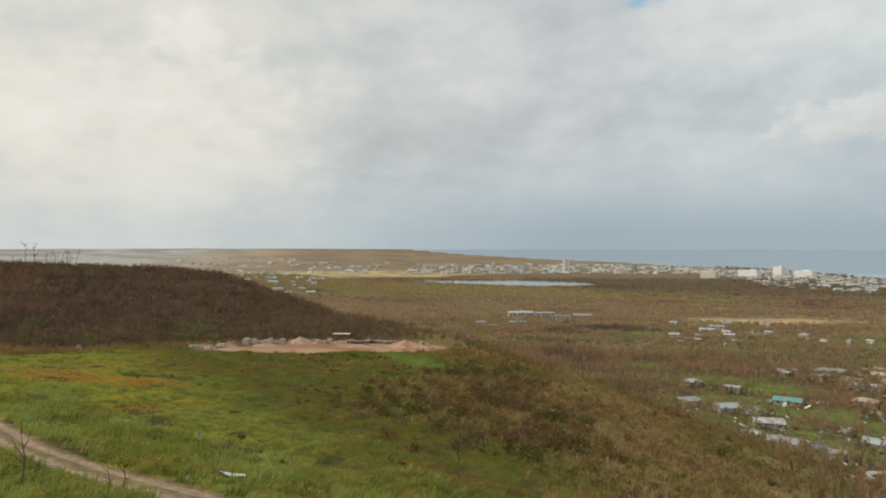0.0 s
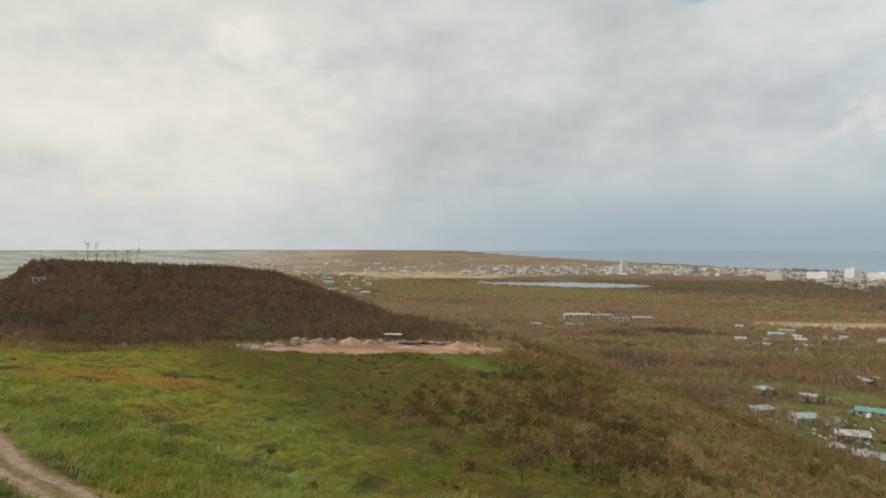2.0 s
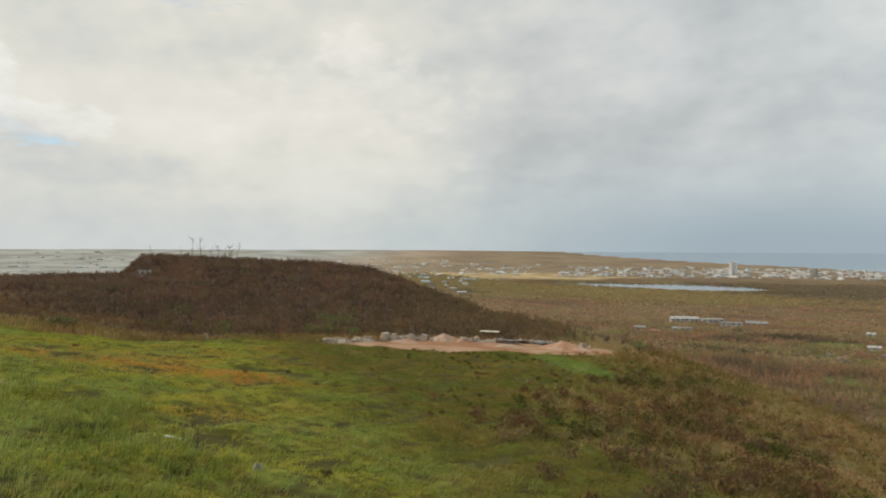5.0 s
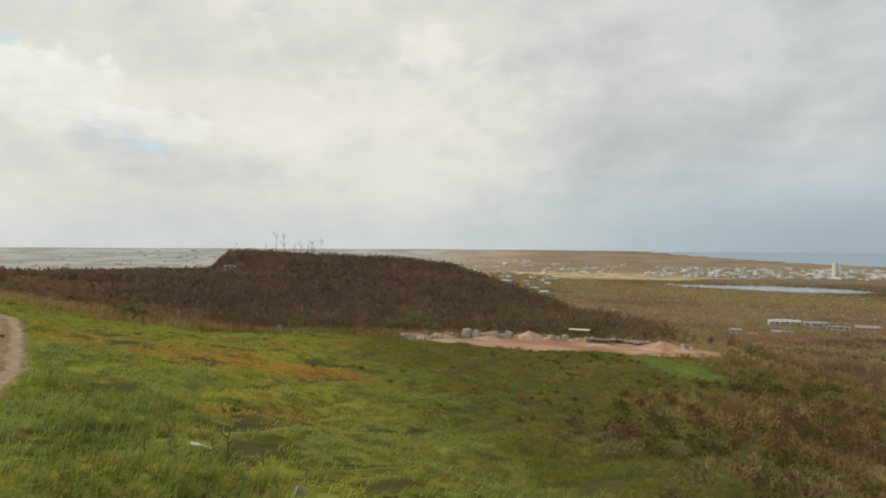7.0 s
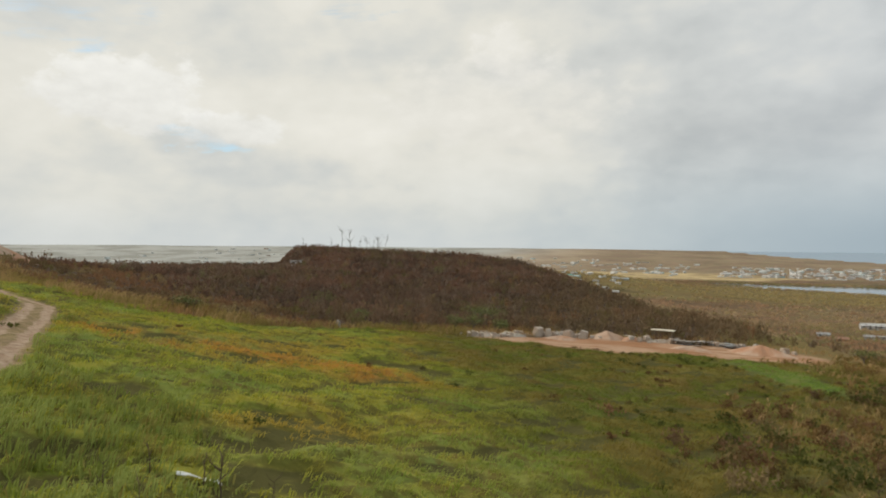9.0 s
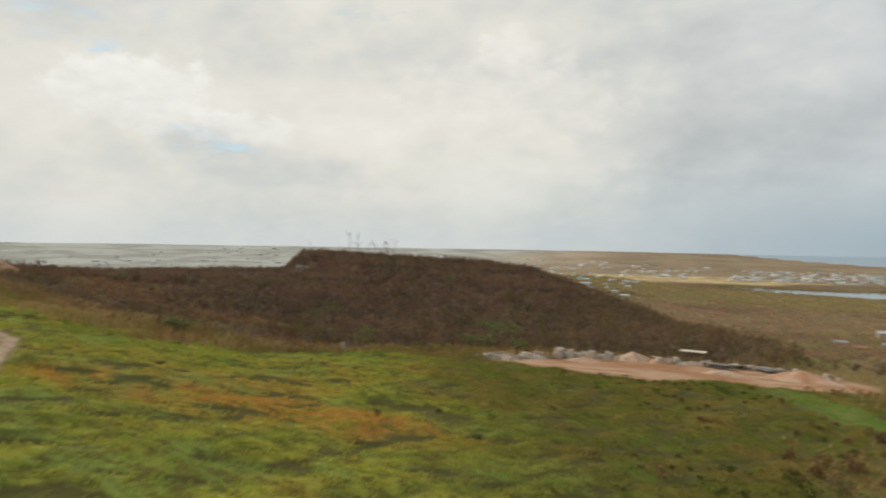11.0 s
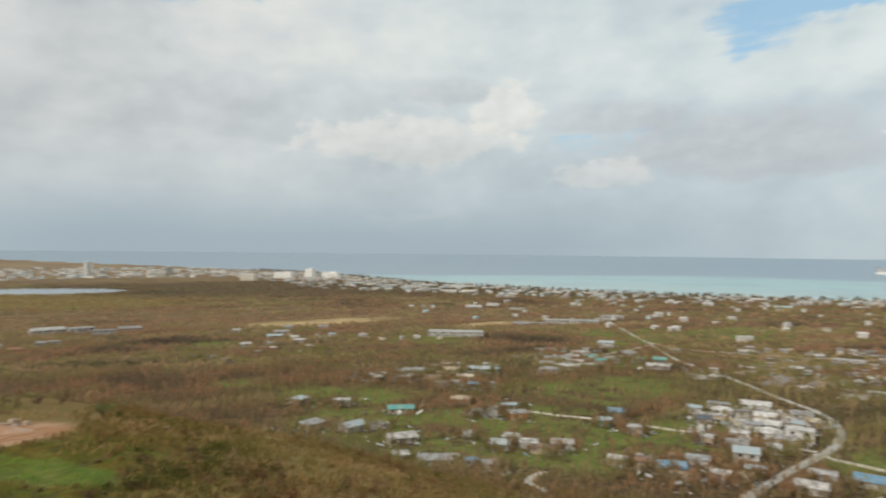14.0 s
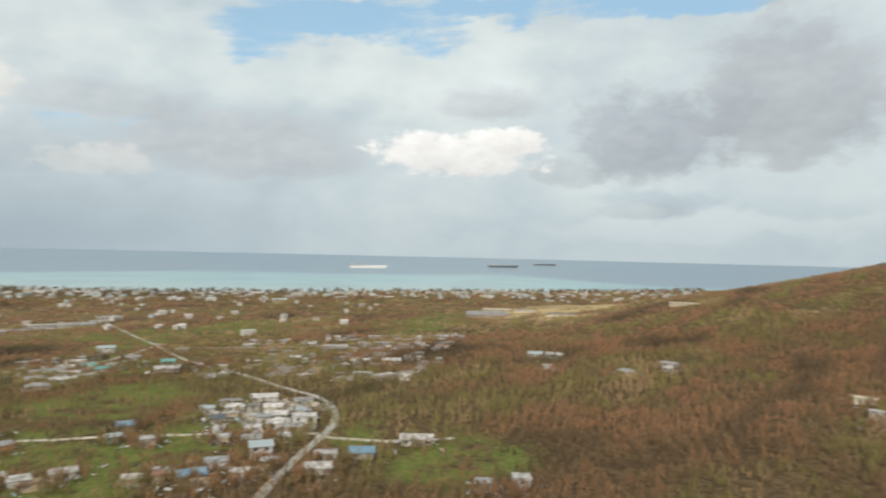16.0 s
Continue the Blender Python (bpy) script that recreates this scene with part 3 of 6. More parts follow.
def zones(x, y):
    """How much each kind of cover there is at the points, and of far haze paleness, 0 to 1."""
    w = soft_noise(x, y, 31, 5) * 6
    grass = smooth(-5, 5, below_line(x, y, BRUSH_EDGE) + 0.7 * w) * smooth(-12, 12, left_of(x, y, SLOPE_EDGE) + 1.5 * w)
    pad = 0 * x
    for cx, cy, rx, ry, turn in ((-27, 195, 28, 9.5, 10), (-42, 184, 18, 10, 36), (-58, 178, 8, 3.4, 60)):
        pad = np.maximum(pad, smooth(1.15, 0.9, in_oval(x, y, cx, cy, rx, ry, turn) + 0.02 * w))
    track = polyline_distance(x, y, TRACK)
    soil = pad
    green = smooth(1.2, 0.7, in_oval(x, y, -8, 174, 15, 5.5, -57))
    for cx, cy, rx, ry in GREENS:
        green = np.maximum(green, 0.9 * smooth(1.3, 0.6, in_oval(x, y, cx, cy, rx, ry) + 0.05 * w))
    gold = 0 * x
    for cx, cy, rx, ry in GOLDS:
        gold = np.maximum(gold, smooth(1.25, 0.6, in_oval(x, y, cx, cy, rx, ry) + 0.03 * w + 0.3 * soft_noise(x, y, 130, 45)))
    r = np.hypot(x, y)
    # grows with distance, standing in for haze
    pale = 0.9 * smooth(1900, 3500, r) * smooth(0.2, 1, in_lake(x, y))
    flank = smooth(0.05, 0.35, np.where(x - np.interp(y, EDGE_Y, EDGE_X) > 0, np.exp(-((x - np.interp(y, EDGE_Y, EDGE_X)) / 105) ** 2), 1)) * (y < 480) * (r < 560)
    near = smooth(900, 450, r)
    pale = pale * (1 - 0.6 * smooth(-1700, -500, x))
    return grass, soil, green, gold, pale, flank, near, np.minimum(track, 12)


def rough_height(x, y):
    """The ground with the hummocks of matted grass and the wheel ruts."""
    grass, soil = zones(x, y)[:2]
    lumps = 0.28 * (1 - 1.6 * np.abs(soft_noise(x, 1.3 * y, 6.5, 7))) + 0.85 * (laid_grass(x, y) - 0.5) + 0.4 * soft_noise(x, y, 9, 9)
    return height(x, y) + lumps * grass * (1 - soil) * smooth(1.6, 3.0, zones(x, y)[7]) - 0.16 * np.exp(-((zones(x, y)[7] - 0.95) / 0.5) ** 2)


GREENS = ((205, 285, 70, 55), (255, 225, 50, 30), (160, 340, 40, 40), (480, 470, 60, 40), (194, 240, 38, 26), (231, 281, 30, 24), (277, 165, 26, 10), (236, 128, 22, 16), (590, 505, 60, 28), (785, 460, 110, 45), (790, 250, 110, 40), (434, 385, 30, 22), (210, 323, 22, 18), (177, 432, 26, 16), (228, 735, 30, 28), (148, 487, 20, 14), (190, 395, 40, 22), (230, 250, 45, 40), (330, 330, 60, 45), (700, 560, 110, 60), (250, 110, 40, 25), (420, 640, 60, 40), (820, 520, 120, 40), (520, 330, 40, 25), (900, 250, 160, 50))
# ovals of golden field, painted sunlit: middle, half width, half depth
GOLDS = ((-420, 2700, 420, 330), (-160, 2500, 240, 110), (60, 2600, 120, 60), (470, 930, 150, 50), (1150, 60, 340, 100), (1000, 150, 130, 60), (640, 760, 90, 25))


def ring_mesh(name, radii, angles, level, centre=(0, 0)):
    """A round sheet about the origin whose height is level(x, y)."""
    r, a = np.meshgrid(radii, angles, indexing="ij")
    x, y = centre[0] + r * np.sin(a), centre[1] + r * np.cos(a)
    co = np.stack([x, y, level(x, y)], -1).reshape(-1, 3)
    i, j = np.meshgrid(np.arange(len(radii) - 1), np.arange(len(angles)), indexing="ij")
    k, m = (j + 1) % len(angles), len(angles)
    faces = np.stack([i * m + j, i * m + k, (i + 1) * m + k, (i + 1) * m + j], -1).reshape(-1, 4)
    return sheet(name, co, faces), x.ravel(), y.ravel()


def sheet(name, co, faces, smooth_shade=True):
    """A mesh from arrays of points and of faces with the same number of corners."""
    mesh = bpy.data.meshes.new(name)
    mesh.vertices.add(len(co))
    mesh.vertices.foreach_set("co", np.ascontiguousarray(co, dtype=np.float32).ravel())
    size = faces.shape[1]
    mesh.loops.add(faces.size)
    mesh.loops.foreach_set("vertex_index", faces.astype(np.int32).ravel())
    mesh.polygons.add(len(faces))
    mesh.polygons.foreach_set("loop_start", np.arange(0, faces.size, size, dtype=np.int32))
    mesh.polygons.foreach_set("use_smooth", np.full(len(faces), smooth_shade))
    mesh.update()
    return mesh


def store(mesh, name, values):
    layer = mesh.attributes.new(name, "FLOAT", "POINT")
    layer.data.foreach_set("value", np.ascontiguousarray(values, dtype=np.float32))


ANGLES = np.radians(np.concatenate([np.linspace(-64, 118, 470), np.linspace(118, 296, 60)[1:-1]]))
RADII = np.concatenate([[0.5], np.geomspace(4, 30, 14), np.linspace(30.7, 215, 230), np.geomspace(216.5, 4940, 150)])
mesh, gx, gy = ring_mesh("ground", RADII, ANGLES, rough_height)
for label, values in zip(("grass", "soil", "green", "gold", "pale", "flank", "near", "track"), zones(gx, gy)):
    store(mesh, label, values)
# also masks the furrow shade in the ground colour
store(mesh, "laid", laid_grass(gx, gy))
store(mesh, "litter", smooth(2, 12, -below_line(gx, gy, BRUSH_EDGE)) * smooth(-6, -30, gx) * (gy < 520))
mesh.materials.append(GROUND)
tagged(new("ground", mesh), "hilltop meadow, brushy ridge and storm-browned coastal plain", "ground", kind="structure")

mesh, gx, gy = ring_mesh("sea", np.concatenate([[900], np.linspace(1100, 4945, 60)]), np.radians(np.linspace(-180, 180, 240, endpoint=False)), lambda x, y: rise(np.hypot(x, y)))
mesh.materials.append(WATER)
store(mesh, "depth", np.clip((gx - np.interp(gy, COAST_Y, COAST_X)) / 2600 + 0.7 * smooth(1700, 3000, gy) + 0.6 * smooth(500, -600, gy), 0, 1))
tagged(new("water", mesh), "grey-blue open sea with a pale turquoise lagoon", "sea", kind="structure")

LAKE, n, bsdf, at = material("lake_water", 0.08, spec=0.5)
n.put(bsdf.inputs["Base Color"], n.mix(n.noise(at.outputs["Position"], 0.01, 3), (0.10, 0.12, 0.13), (0.15, 0.17, 0.17)))
relief(n, bsdf, n.noise(at.outputs["Position"], 0.5, 4), 0.15, 0.3)
mesh, gx, gy = ring_mesh("lake", np.linspace(0.5, 460, 12), np.radians(np.linspace(-180, 180, 72, endpoint=False)), lambda x, y: 1.0 + 0 * x, (130, 2060))
mesh.materials.append(LAKE)
tagged(new("lake", mesh), "still grey lake among reeds on the plain", "lake", kind="structure")

# ---- building kit ----
def part(name, bm, mat, parent, label=""):
    """Links a bmesh as one mesh object under its thing or part."""
    mesh = bpy.data.meshes.new(name)
    bm.to_mesh(mesh)
    bm.free()
    mesh.materials.append(mat)
    ob = new(name, mesh)
    ob.parent = parent
    return tagged(ob, label)


def box(bm, x, y, z, sx, sy, sz, m=None, taper=1.0):
    """Adds a block with its middle at x, y and its foot at z."""
    pts = []
    for k in (0, 1):
        f = taper if k else 1.0
        for dx, dy in ((-1, -1), (1, -1), (1, 1), (-1, 1)):
            v = Vector((x + dx * sx / 2 * f, y + dy * sy / 2 * f, z + k * sz))
            pts.append(bm.verts.new(m @ v if m else v))
    for face in ((3, 2, 1, 0), (4, 5, 6, 7), (0, 1, 5, 4), (1, 2, 6, 5), (2, 3, 7, 6), (3, 0, 4, 7)):
        bm.faces.new([pts[k] for k in face])
    return bm


def prism(bm, outline, a, b):
    """Adds a slab between two copies of an outline of (x, z) points at y = a and y = b."""
    front, rear = [bm.verts.new((x, a, z)) for x, z in outline], [bm.verts.new((x, b, z)) for x, z in outline]
    bm.faces.new(front), bm.faces.new(rear[::-1])
    for k in range(len(outline)):
        j = (k + 1) % len(outline)
        bm.faces.new((front[j], front[k], rear[k], rear[j]))
    bm.normal_update()
    return bm


def thing(name, x, y, z, turn=0):
    ob = new(name)
    ob.empty_display_size = 0.3
    ob.matrix_basis = pose(x, y, z, 0, 0, turn)
    return ob


def ground_at(x, y):
    return float(height(x, y))


PAINT = {
    "white": plain_material("white_paint", (0.62, 0.605, 0.585), (0.30, 0.275, 0.25), 0.7, scale=1.3),
    "bright": plain_material("fresh_white_paint", (0.86, 0.86, 0.84), (0.74, 0.73, 0.71), 0.6),
    "clean": plain_material("clean_white_paint", (0.70, 0.685, 0.67), (0.46, 0.44, 0.42), 0.7),
    "cream": plain_material("cream_paint", (0.72, 0.66, 0.52), (0.55, 0.48, 0.38), 0.7),
    "tan": plain_material("tan_paint", (0.52, 0.42, 0.31), (0.40, 0.32, 0.24), 0.75),
    "grey": plain_material("grey_concrete", (0.46, 0.45, 0.43), (0.33, 0.32, 0.30), 0.85, bump=0.3),
    "pink": plain_material("pink_paint", (0.66, 0.45, 0.38), (0.50, 0.38, 0.32), 0.75),
    "orange": plain_material("orange_paint", (0.62, 0.28, 0.13), (0.50, 0.27, 0.16), 0.75),
    "teal": plain_material("teal_sheet", (0.10, 0.34, 0.32), (0.22, 0.38, 0.34), 0.5),
    "blue": plain_material("blue_sheet", (0.13, 0.27, 0.40), (0.24, 0.33, 0.40), 0.5),
    "pale_blue": plain_material("pale_blue_sheet", (0.34, 0.44, 0.48), (0.44, 0.46, 0.46), 0.5),
    "tin": plain_material("bare_tin_sheet", (0.44, 0.455, 0.46), (0.26, 0.215, 0.18), 0.42, 0.3),
    "dark": plain_material("dark_sheet", (0.09, 0.11, 0.14), (0.16, 0.16, 0.16), 0.6),
    "rust": plain_material("rusty_sheet", (0.34, 0.18, 0.11), (0.26, 0.16, 0.11), 0.8),
    "timber": plain_material("weathered_timber", (0.30, 0.23, 0.16), (0.20, 0.16, 0.12), 0.85, bump=0.4),
}
GLASS, n, bsdf, at = material("window_glass", 0.06, spec=0.6)
n.put(bsdf.inputs["Base Color"], n.mix(n.noise(at.outputs["Position"], 0.8, 2), (0.025, 0.032, 0.038), (0.06, 0.07, 0.075)))
CLEAR = []      # places kept free of trees: x, y, radius
HOMES = []      # house plots: x, y, radius
ROOF_WORDS = {"gable": "pitched roof", "hip": "hipped roof", "flat": "flat concrete roof", "shed": "sloping roof", "ruin": "torn-off roof"}


def window(parent, x, y, z, wide, tall, across, near):
    """A framed window on a wall that faces -y or +y (across False) or the ends (across True)."""
    turn = Matrix.Rotation(radians(90), 4, "Z") if across else Matrix.Identity(4)
    m = Matrix.Translation((x, y, z)) @ turn
    bm = bmesh.new()
    if near:
        rings = []
        for yy in (-0.07, 0.07):
            for e in (0.1, 0.0):
                rings.append([bm.verts.new(m @ Vector((sx * (wide / 2 + e), yy, sz))) for sx, sz in ((-1, -e), (1, -e), (1, tall + e), (-1, tall + e))])
        for p, q in ((0, 1), (1, 3), (3, 2), (2, 0)):
            for k in range(4):
                j = (k + 1) % 4
                bm.faces.new((rings[p][k], rings[p][j], rings[q][j], rings[q][k]))
        bmesh.ops.recalc_face_normals(bm, faces=bm.faces)
        frame_ob = part("window", bm, PAINT["white"], parent)
        part("pane", box(bmesh.new(), 0, 0, 0.0, wide, 0.07, tall, m), GLASS, frame_ob)
    else:
        part("window", box(bm, 0, 0, 0, wide, 0.12, tall, m), GLASS, parent)


def house(x, y, turn, w, d, roof="gable", wall="white", cover="tin", storeys=1, near=True, words="", category="house", name="house", group="hamlet houses"):
    """A house: w along its front, d deep, turn in degrees; roof and wall by name."""
    corners = [(x + a * w / 2, y + b * d / 2) for a in (-1, 1) for b in (-1, 1)]
    low = min(ground_at(*c) for c in corners)
    z0 = ground_at(x, y) + 0.35
    rnd = random.Random(int(x * 7 + y * 13))
    if w < 22:
        w, d = 0.80 * w, 0.80 * d
    h, foot = 2.45 * storeys + 0.1, min(low - z0 - 0.4, -0.5)
    ob = thing(name, x, y, z0, turn)
    CLEAR.append((x, y, 0.40 * max(w, d) + 0.3)), HOMES.append((x, y, 0.5 * max(w, d) + 1.2))
    pitch = 0.42 * d / 2 if roof in ("gable", "hip") else 0.0
    if roof == "ruin":
        t = 0.22
        for px, py, along, across in ((0, -d / 2, w, 0), (0, d / 2, w, 0), (-w / 2 + t, 0, d - 3 * t, 90), (w / 2 - t, 0, d - 3 * t, 90), (w * 0.1, 0, d - 3 * t, 90)):
            steps = [(along * (k / 7 - 0.5), h * rnd.choice((1.0, 1.0, 0.95, 0.8, 0.5, 0.25))) for k in range(8)]
            bm = prism(bmesh.new(), [(along / 2, foot), *steps[::-1], (-along / 2, foot)], -t / 2, t / 2)
            bmesh.ops.recalc_face_normals(bm, faces=bm.faces)
            bm.transform(pose(px, py, 0, 0, 0, across))
            part("wall", bm, PAINT[wall], ob)
        # slab takes the dark timber colour in place of interior shade
        part("floor_slab", box(bmesh.new(), 0, 0, foot - 0.05, w - 0.6, d - 0.6, 0.25 - foot), PAINT["timber"], ob)
    else:
        bm = box(bmesh.new(), 0, 0, foot, w, d, h - foot)
        if roof == "gable":
            bm.free()
            bm = prism(bmesh.new(), [(-d / 2, foot), (d / 2, foot), (d / 2, h), (0, h + pitch), (-d / 2, h)], -w / 2, w / 2)
            bm.transform(Matrix.Rotation(radians(90), 4, "Z"))
            bmesh.ops.recalc_face_normals(bm, faces=bm.faces)
        part("wall", bm, PAINT[wall], ob)
    bm = bmesh.new()
    o, t = 0.6, 0.14
    if roof == "gable":
        lift, e = h + 0.03, d / 2 + o
        drop = pitch / (d / 2) * o
        prism(bm, [(-e, lift - drop), (0, lift + pitch), (e, lift - drop), (e, lift - drop + t), (0, lift + pitch + t), (-e, lift - drop + t)], -w / 2 - o, w / 2 + o)
        bm.transform(Matrix.Rotation(radians(90), 4, "Z"))
        bmesh.ops.recalc_face_normals(bm, faces=bm.faces)
    elif roof == "hip":
        eave = [bm.verts.new((a * (w / 2 + o), b * (d / 2 + o), h)) for a, b in ((-1, -1), (1, -1), (1, 1), (-1, 1))]
        top = [bm.verts.new((a * (w / 2 - d / 2) if w > d else a * 0.3, 0, h + pitch + 0.2)) for a in (-1, 1)]
        bm.faces.new((eave[0], eave[1], top[1], top[0])), bm.faces.new((eave[2], eave[3], top[0], top[1]))
        bm.faces.new((eave[1], eave[2], top[1])), bm.faces.new((eave[3], eave[0], top[0])), bm.faces.new(eave[::-1])
    elif roof == "flat":
        box(bm, 0, 0, h + 0.004, w + 0.7, d + 0.7, 0.5)
        bm.faces.ensure_lookup_table()
        bmesh.ops.inset_individual(bm, faces=[bm.faces[1]], thickness=0.22, depth=0.0)
        bm.faces.ensure_lookup_table()
        bmesh.ops.translate(bm, verts=bm.faces[1].verts, vec=(0, 0, -0.28))
    elif roof == "shed":
        m = Matrix.Translation((0, 0, h + 0.5)) @ Matrix.Rotation(radians(5), 4, "X")
        box(bm, 0, 0, 0, w + 1.0, d + 1.0, 0.14, m)
    else:
        for k in range(3):
            m = pose(rnd.uniform(-w / 3, w / 3), rnd.uniform(-d / 3, d / 3), rnd.uniform(0.6, 1.6), rnd.uniform(-25, 25), rnd.uniform(-20, 20), rnd.uniform(0, 180))
            part("roof_sheet", box(bmesh.new(), 0, 0, 0, rnd.uniform(2.5, 4.5), rnd.uniform(1.5, 3), 0.08, m), PAINT[cover], ob)
    if roof == "ruin":
        bm.free()
    else:
        part("roof", bm, PAINT[cover], ob)
    if roof == "ruin":
        for k in range(4):
            m = pose(rnd.uniform(-w / 3, w / 3), 0, h * 0.75, 0, rnd.uniform(-8, 8), rnd.uniform(-12, 12))
            part("rafter", box(bmesh.new(), 0, 0, 0, 0.12, d + 0.4, 0.2, m), PAINT["timber"], ob)
    elif roof == "gable" and near:
        part("ridge_cap", box(bmesh.new(), 0, 0, h + pitch + t - 0.02, w + 1.1, 0.35, 0.07), PAINT["tin"], ob)
    count = max(1, int(w // (4.0 if near else 6.0)))
    for s in range(storeys):
        for k in range(count):
            px = (k + 0.5) / count * w - w / 2
            for side in (-1, 1):
                if s == 0 and k == count // 2 and side == -1:
                    part("door", box(bmesh.new(), px, -d / 2 - 0.03, 0, 0.95, 0.12, 1.98), PAINT["timber"], ob)
                else:
                    window(ob, px, side * (d / 2 + 0.03), s * 2.45 + 0.85, 1.3 if near else 2.4, 1.1, False, near)
    if near and roof != "ruin":
        for side in (-1, 1):
            window(ob, side * (w / 2 + 0.03), 0, 1.0, 1.2, 1.1, True, near)
    wall_words = {"white": "whitewashed", "clean": "bright white", "cream": "cream", "tan": "tan", "grey": "bare concrete", "pink": "pink", "orange": "orange-walled", "teal": "teal"}.get(wall, "painted")
    cover_words = {"tin": "tin-sheet", "clean": "clean white", "teal": "teal sheet", "blue": "blue sheet", "pale_blue": "pale blue sheet", "dark": "dark sheet", "rust": "rusty", "white": "white", "tan": "tan", "cream": "cream", "grey": "grey"}[cover]
    text = words or (f"storm-wrecked {wall_words} house with torn-off roof and debris" if roof == "ruin" else f"{wall_words} {'two-storey ' if storeys == 2 else ''}house with {cover_words} {ROOF_WORDS[roof]}")
    return tagged(ob, text, category, group)


# ---- roads on the plain ----
ROAD = plain_material("worn_asphalt", (0.37, 0.35, 0.31), (0.47, 0.44, 0.38), 0.9, scale=0.4, spread=0.0)
LANE = plain_material("coral_gravel", (0.56, 0.52, 0.43), (0.46, 0.41, 0.32), 0.95, scale=0.6, spread=0.0)


def road(name, line, width, mat, label):
    """A strip laid over the ground along a line of corners, rounded off."""
    pts = np.array(line, float)
    for _ in range(3):
        mid = np.stack([0.75 * pts[:-1] + 0.25 * pts[1:], 0.25 * pts[:-1] + 0.75 * pts[1:]], 1).reshape(-1, 2)
        pts = np.concatenate([pts[:1], mid, pts[-1:]])
    way = np.gradient(pts, axis=0)
    way /= np.linalg.norm(way, axis=1)[:, None]
    side = np.stack([way[:, 1], -way[:, 0]], 1)
    rows = [pts + side * width * s for s in (-0.5, -0.25, 0, 0.25, 0.5)]
    co = np.concatenate([np.column_stack([q, height(q[:, 0], q[:, 1]) + lift]) for q, lift in zip(rows, (-0.3, 0.3, 0.36, 0.3, -0.3))])
    k, m = np.arange(len(pts) - 1), len(pts)
    faces = np.concatenate([np.stack([j * m + k, j * m + k + 1, (j + 1) * m + k + 1, (j + 1) * m + k], 1) for j in range(4)])[:, ::-1]
    mesh = sheet(name, co, faces)
    mesh.materials.append(mat)
    for px, py in pts[::2]:
        CLEAR.append((px, py, width / 2 + 0.4))
    return tagged(new(name, mesh), label, "road", kind="structure")


MAIN_ROAD = ((900, 780), (771, 653), (664, 550), (602, 484), (505, 396), (461, 347), (425, 297), (375, 246), (358, 219), (334, 199), (308, 187), (278, 180), (250, 180), (222, 178), (185, 172), (150, 165))
road("road", MAIN_ROAD, 5.2, ROAD, "pale worn asphalt road winding through the hamlet")
road("lane", ((608, 490), (578, 430), (590, 380), (603, 322), (640, 250), (700, 190)), 5, LANE, "pale gravel lane past ruined houses")
road("lane", ((587, 474), (516, 455), (470, 446), (430, 450)), 5, LANE, "pale gravel lane to a cluster of houses")
road("lane", ((228, 335), (237, 309), (247, 284), (258, 257), (262, 230), (266, 212), (271, 195), (272, 183)), 4.2, LANE, "narrow pale coral lane through green yards")
road("lane", ((268, 180), (266, 170), (266, 158), (268, 140), (275, 120)), 4.5, LANE, "short coral side lane off the road")
road("lane", ((158, 230), (143, 224), (136, 216), (133, 205), (120, 198)), 4, LANE, "coral driveway in the yard")

# ---- the hamlet below the hill ----
house(151, 405, 20, 11, 8, "shed", "grey", "pale_blue")
house(167, 387, -25, 11, 8, "flat", "white", "white")
house(181, 351, -32, 16, 8, "gable", "tan", "teal")
house(129, 349, 12, 13, 8, "shed", "tan", "tin")
house(142, 335, 5, 13, 9, "gable", "white", "pale_blue")
house(154, 331, 30, 11, 8, "ruin", "grey", "tin")
house(148, 304, -15, 15, 9, "gable", "white", "white")
house(128, 278, -30, 10, 8, "flat", "white", "white")
house(136, 263, -38, 19, 8, "gable", "grey", "tin", words="long grey tin-roofed shed beside a green yard", category="shed", name="shed")
house(141, 250, -30, 6, 5, "shed", "white", "blue", words="small white shed under a blue sheet roof", category="shed", name="shed")
house(222, 351, -40, 13, 9, "hip", "tan", "tan")
house(231, 321, -28, 12, 8, "flat", "white", "pale_blue")
house(221, 305, -28, 11, 7, "shed", "orange", "tin")
house(174, 269, -50, 10, 8, "gable", "grey", "pale_blue")
house(183, 254, -42, 13, 9, "ruin", "tan", "rust")
house(177, 292, -30, 7, 6, "ruin", "white", "tin")
house(143, 242, -35, 6, 5, "shed", "grey", "tin", words="small tin-roofed outhouse in the grass", category="shed", name="shed")
house(264, 277, -52, 10, 8, "gable", "white", "blue")
house(242, 267, -50, 8, 6, "shed", "teal", "pale_blue")
house(242, 251, -48, 8, 7, "flat", "white", "white")
house(283, 256, -60, 7, 6, "ruin", "grey", "tin")
house(285, 241, -55, 8, 7, "gable", "white", "dark")
house(323, 254, -65, 14, 9, "flat", "white", "tin")
house(336, 240, -65, 18, 9, "gable", "clean", "clean", words="long white school block with pitched roof", category="school", name="school_block")
house(302, 232, -65, 12, 8, "ruin", "white", "white")
house(282, 222, -58, 11, 8, "ruin", "white", "tin")
house(281, 207, -66, 13, 10, "hip", "clean", "clean")
house(313, 224, -66, 12, 8, "gable", "clean", "clean")
house(285, 195.5, -68, 14, 9, "flat", "clean", "clean", 2)
house(316, 210, -68, 14, 9, "ruin", "clean", "clean")
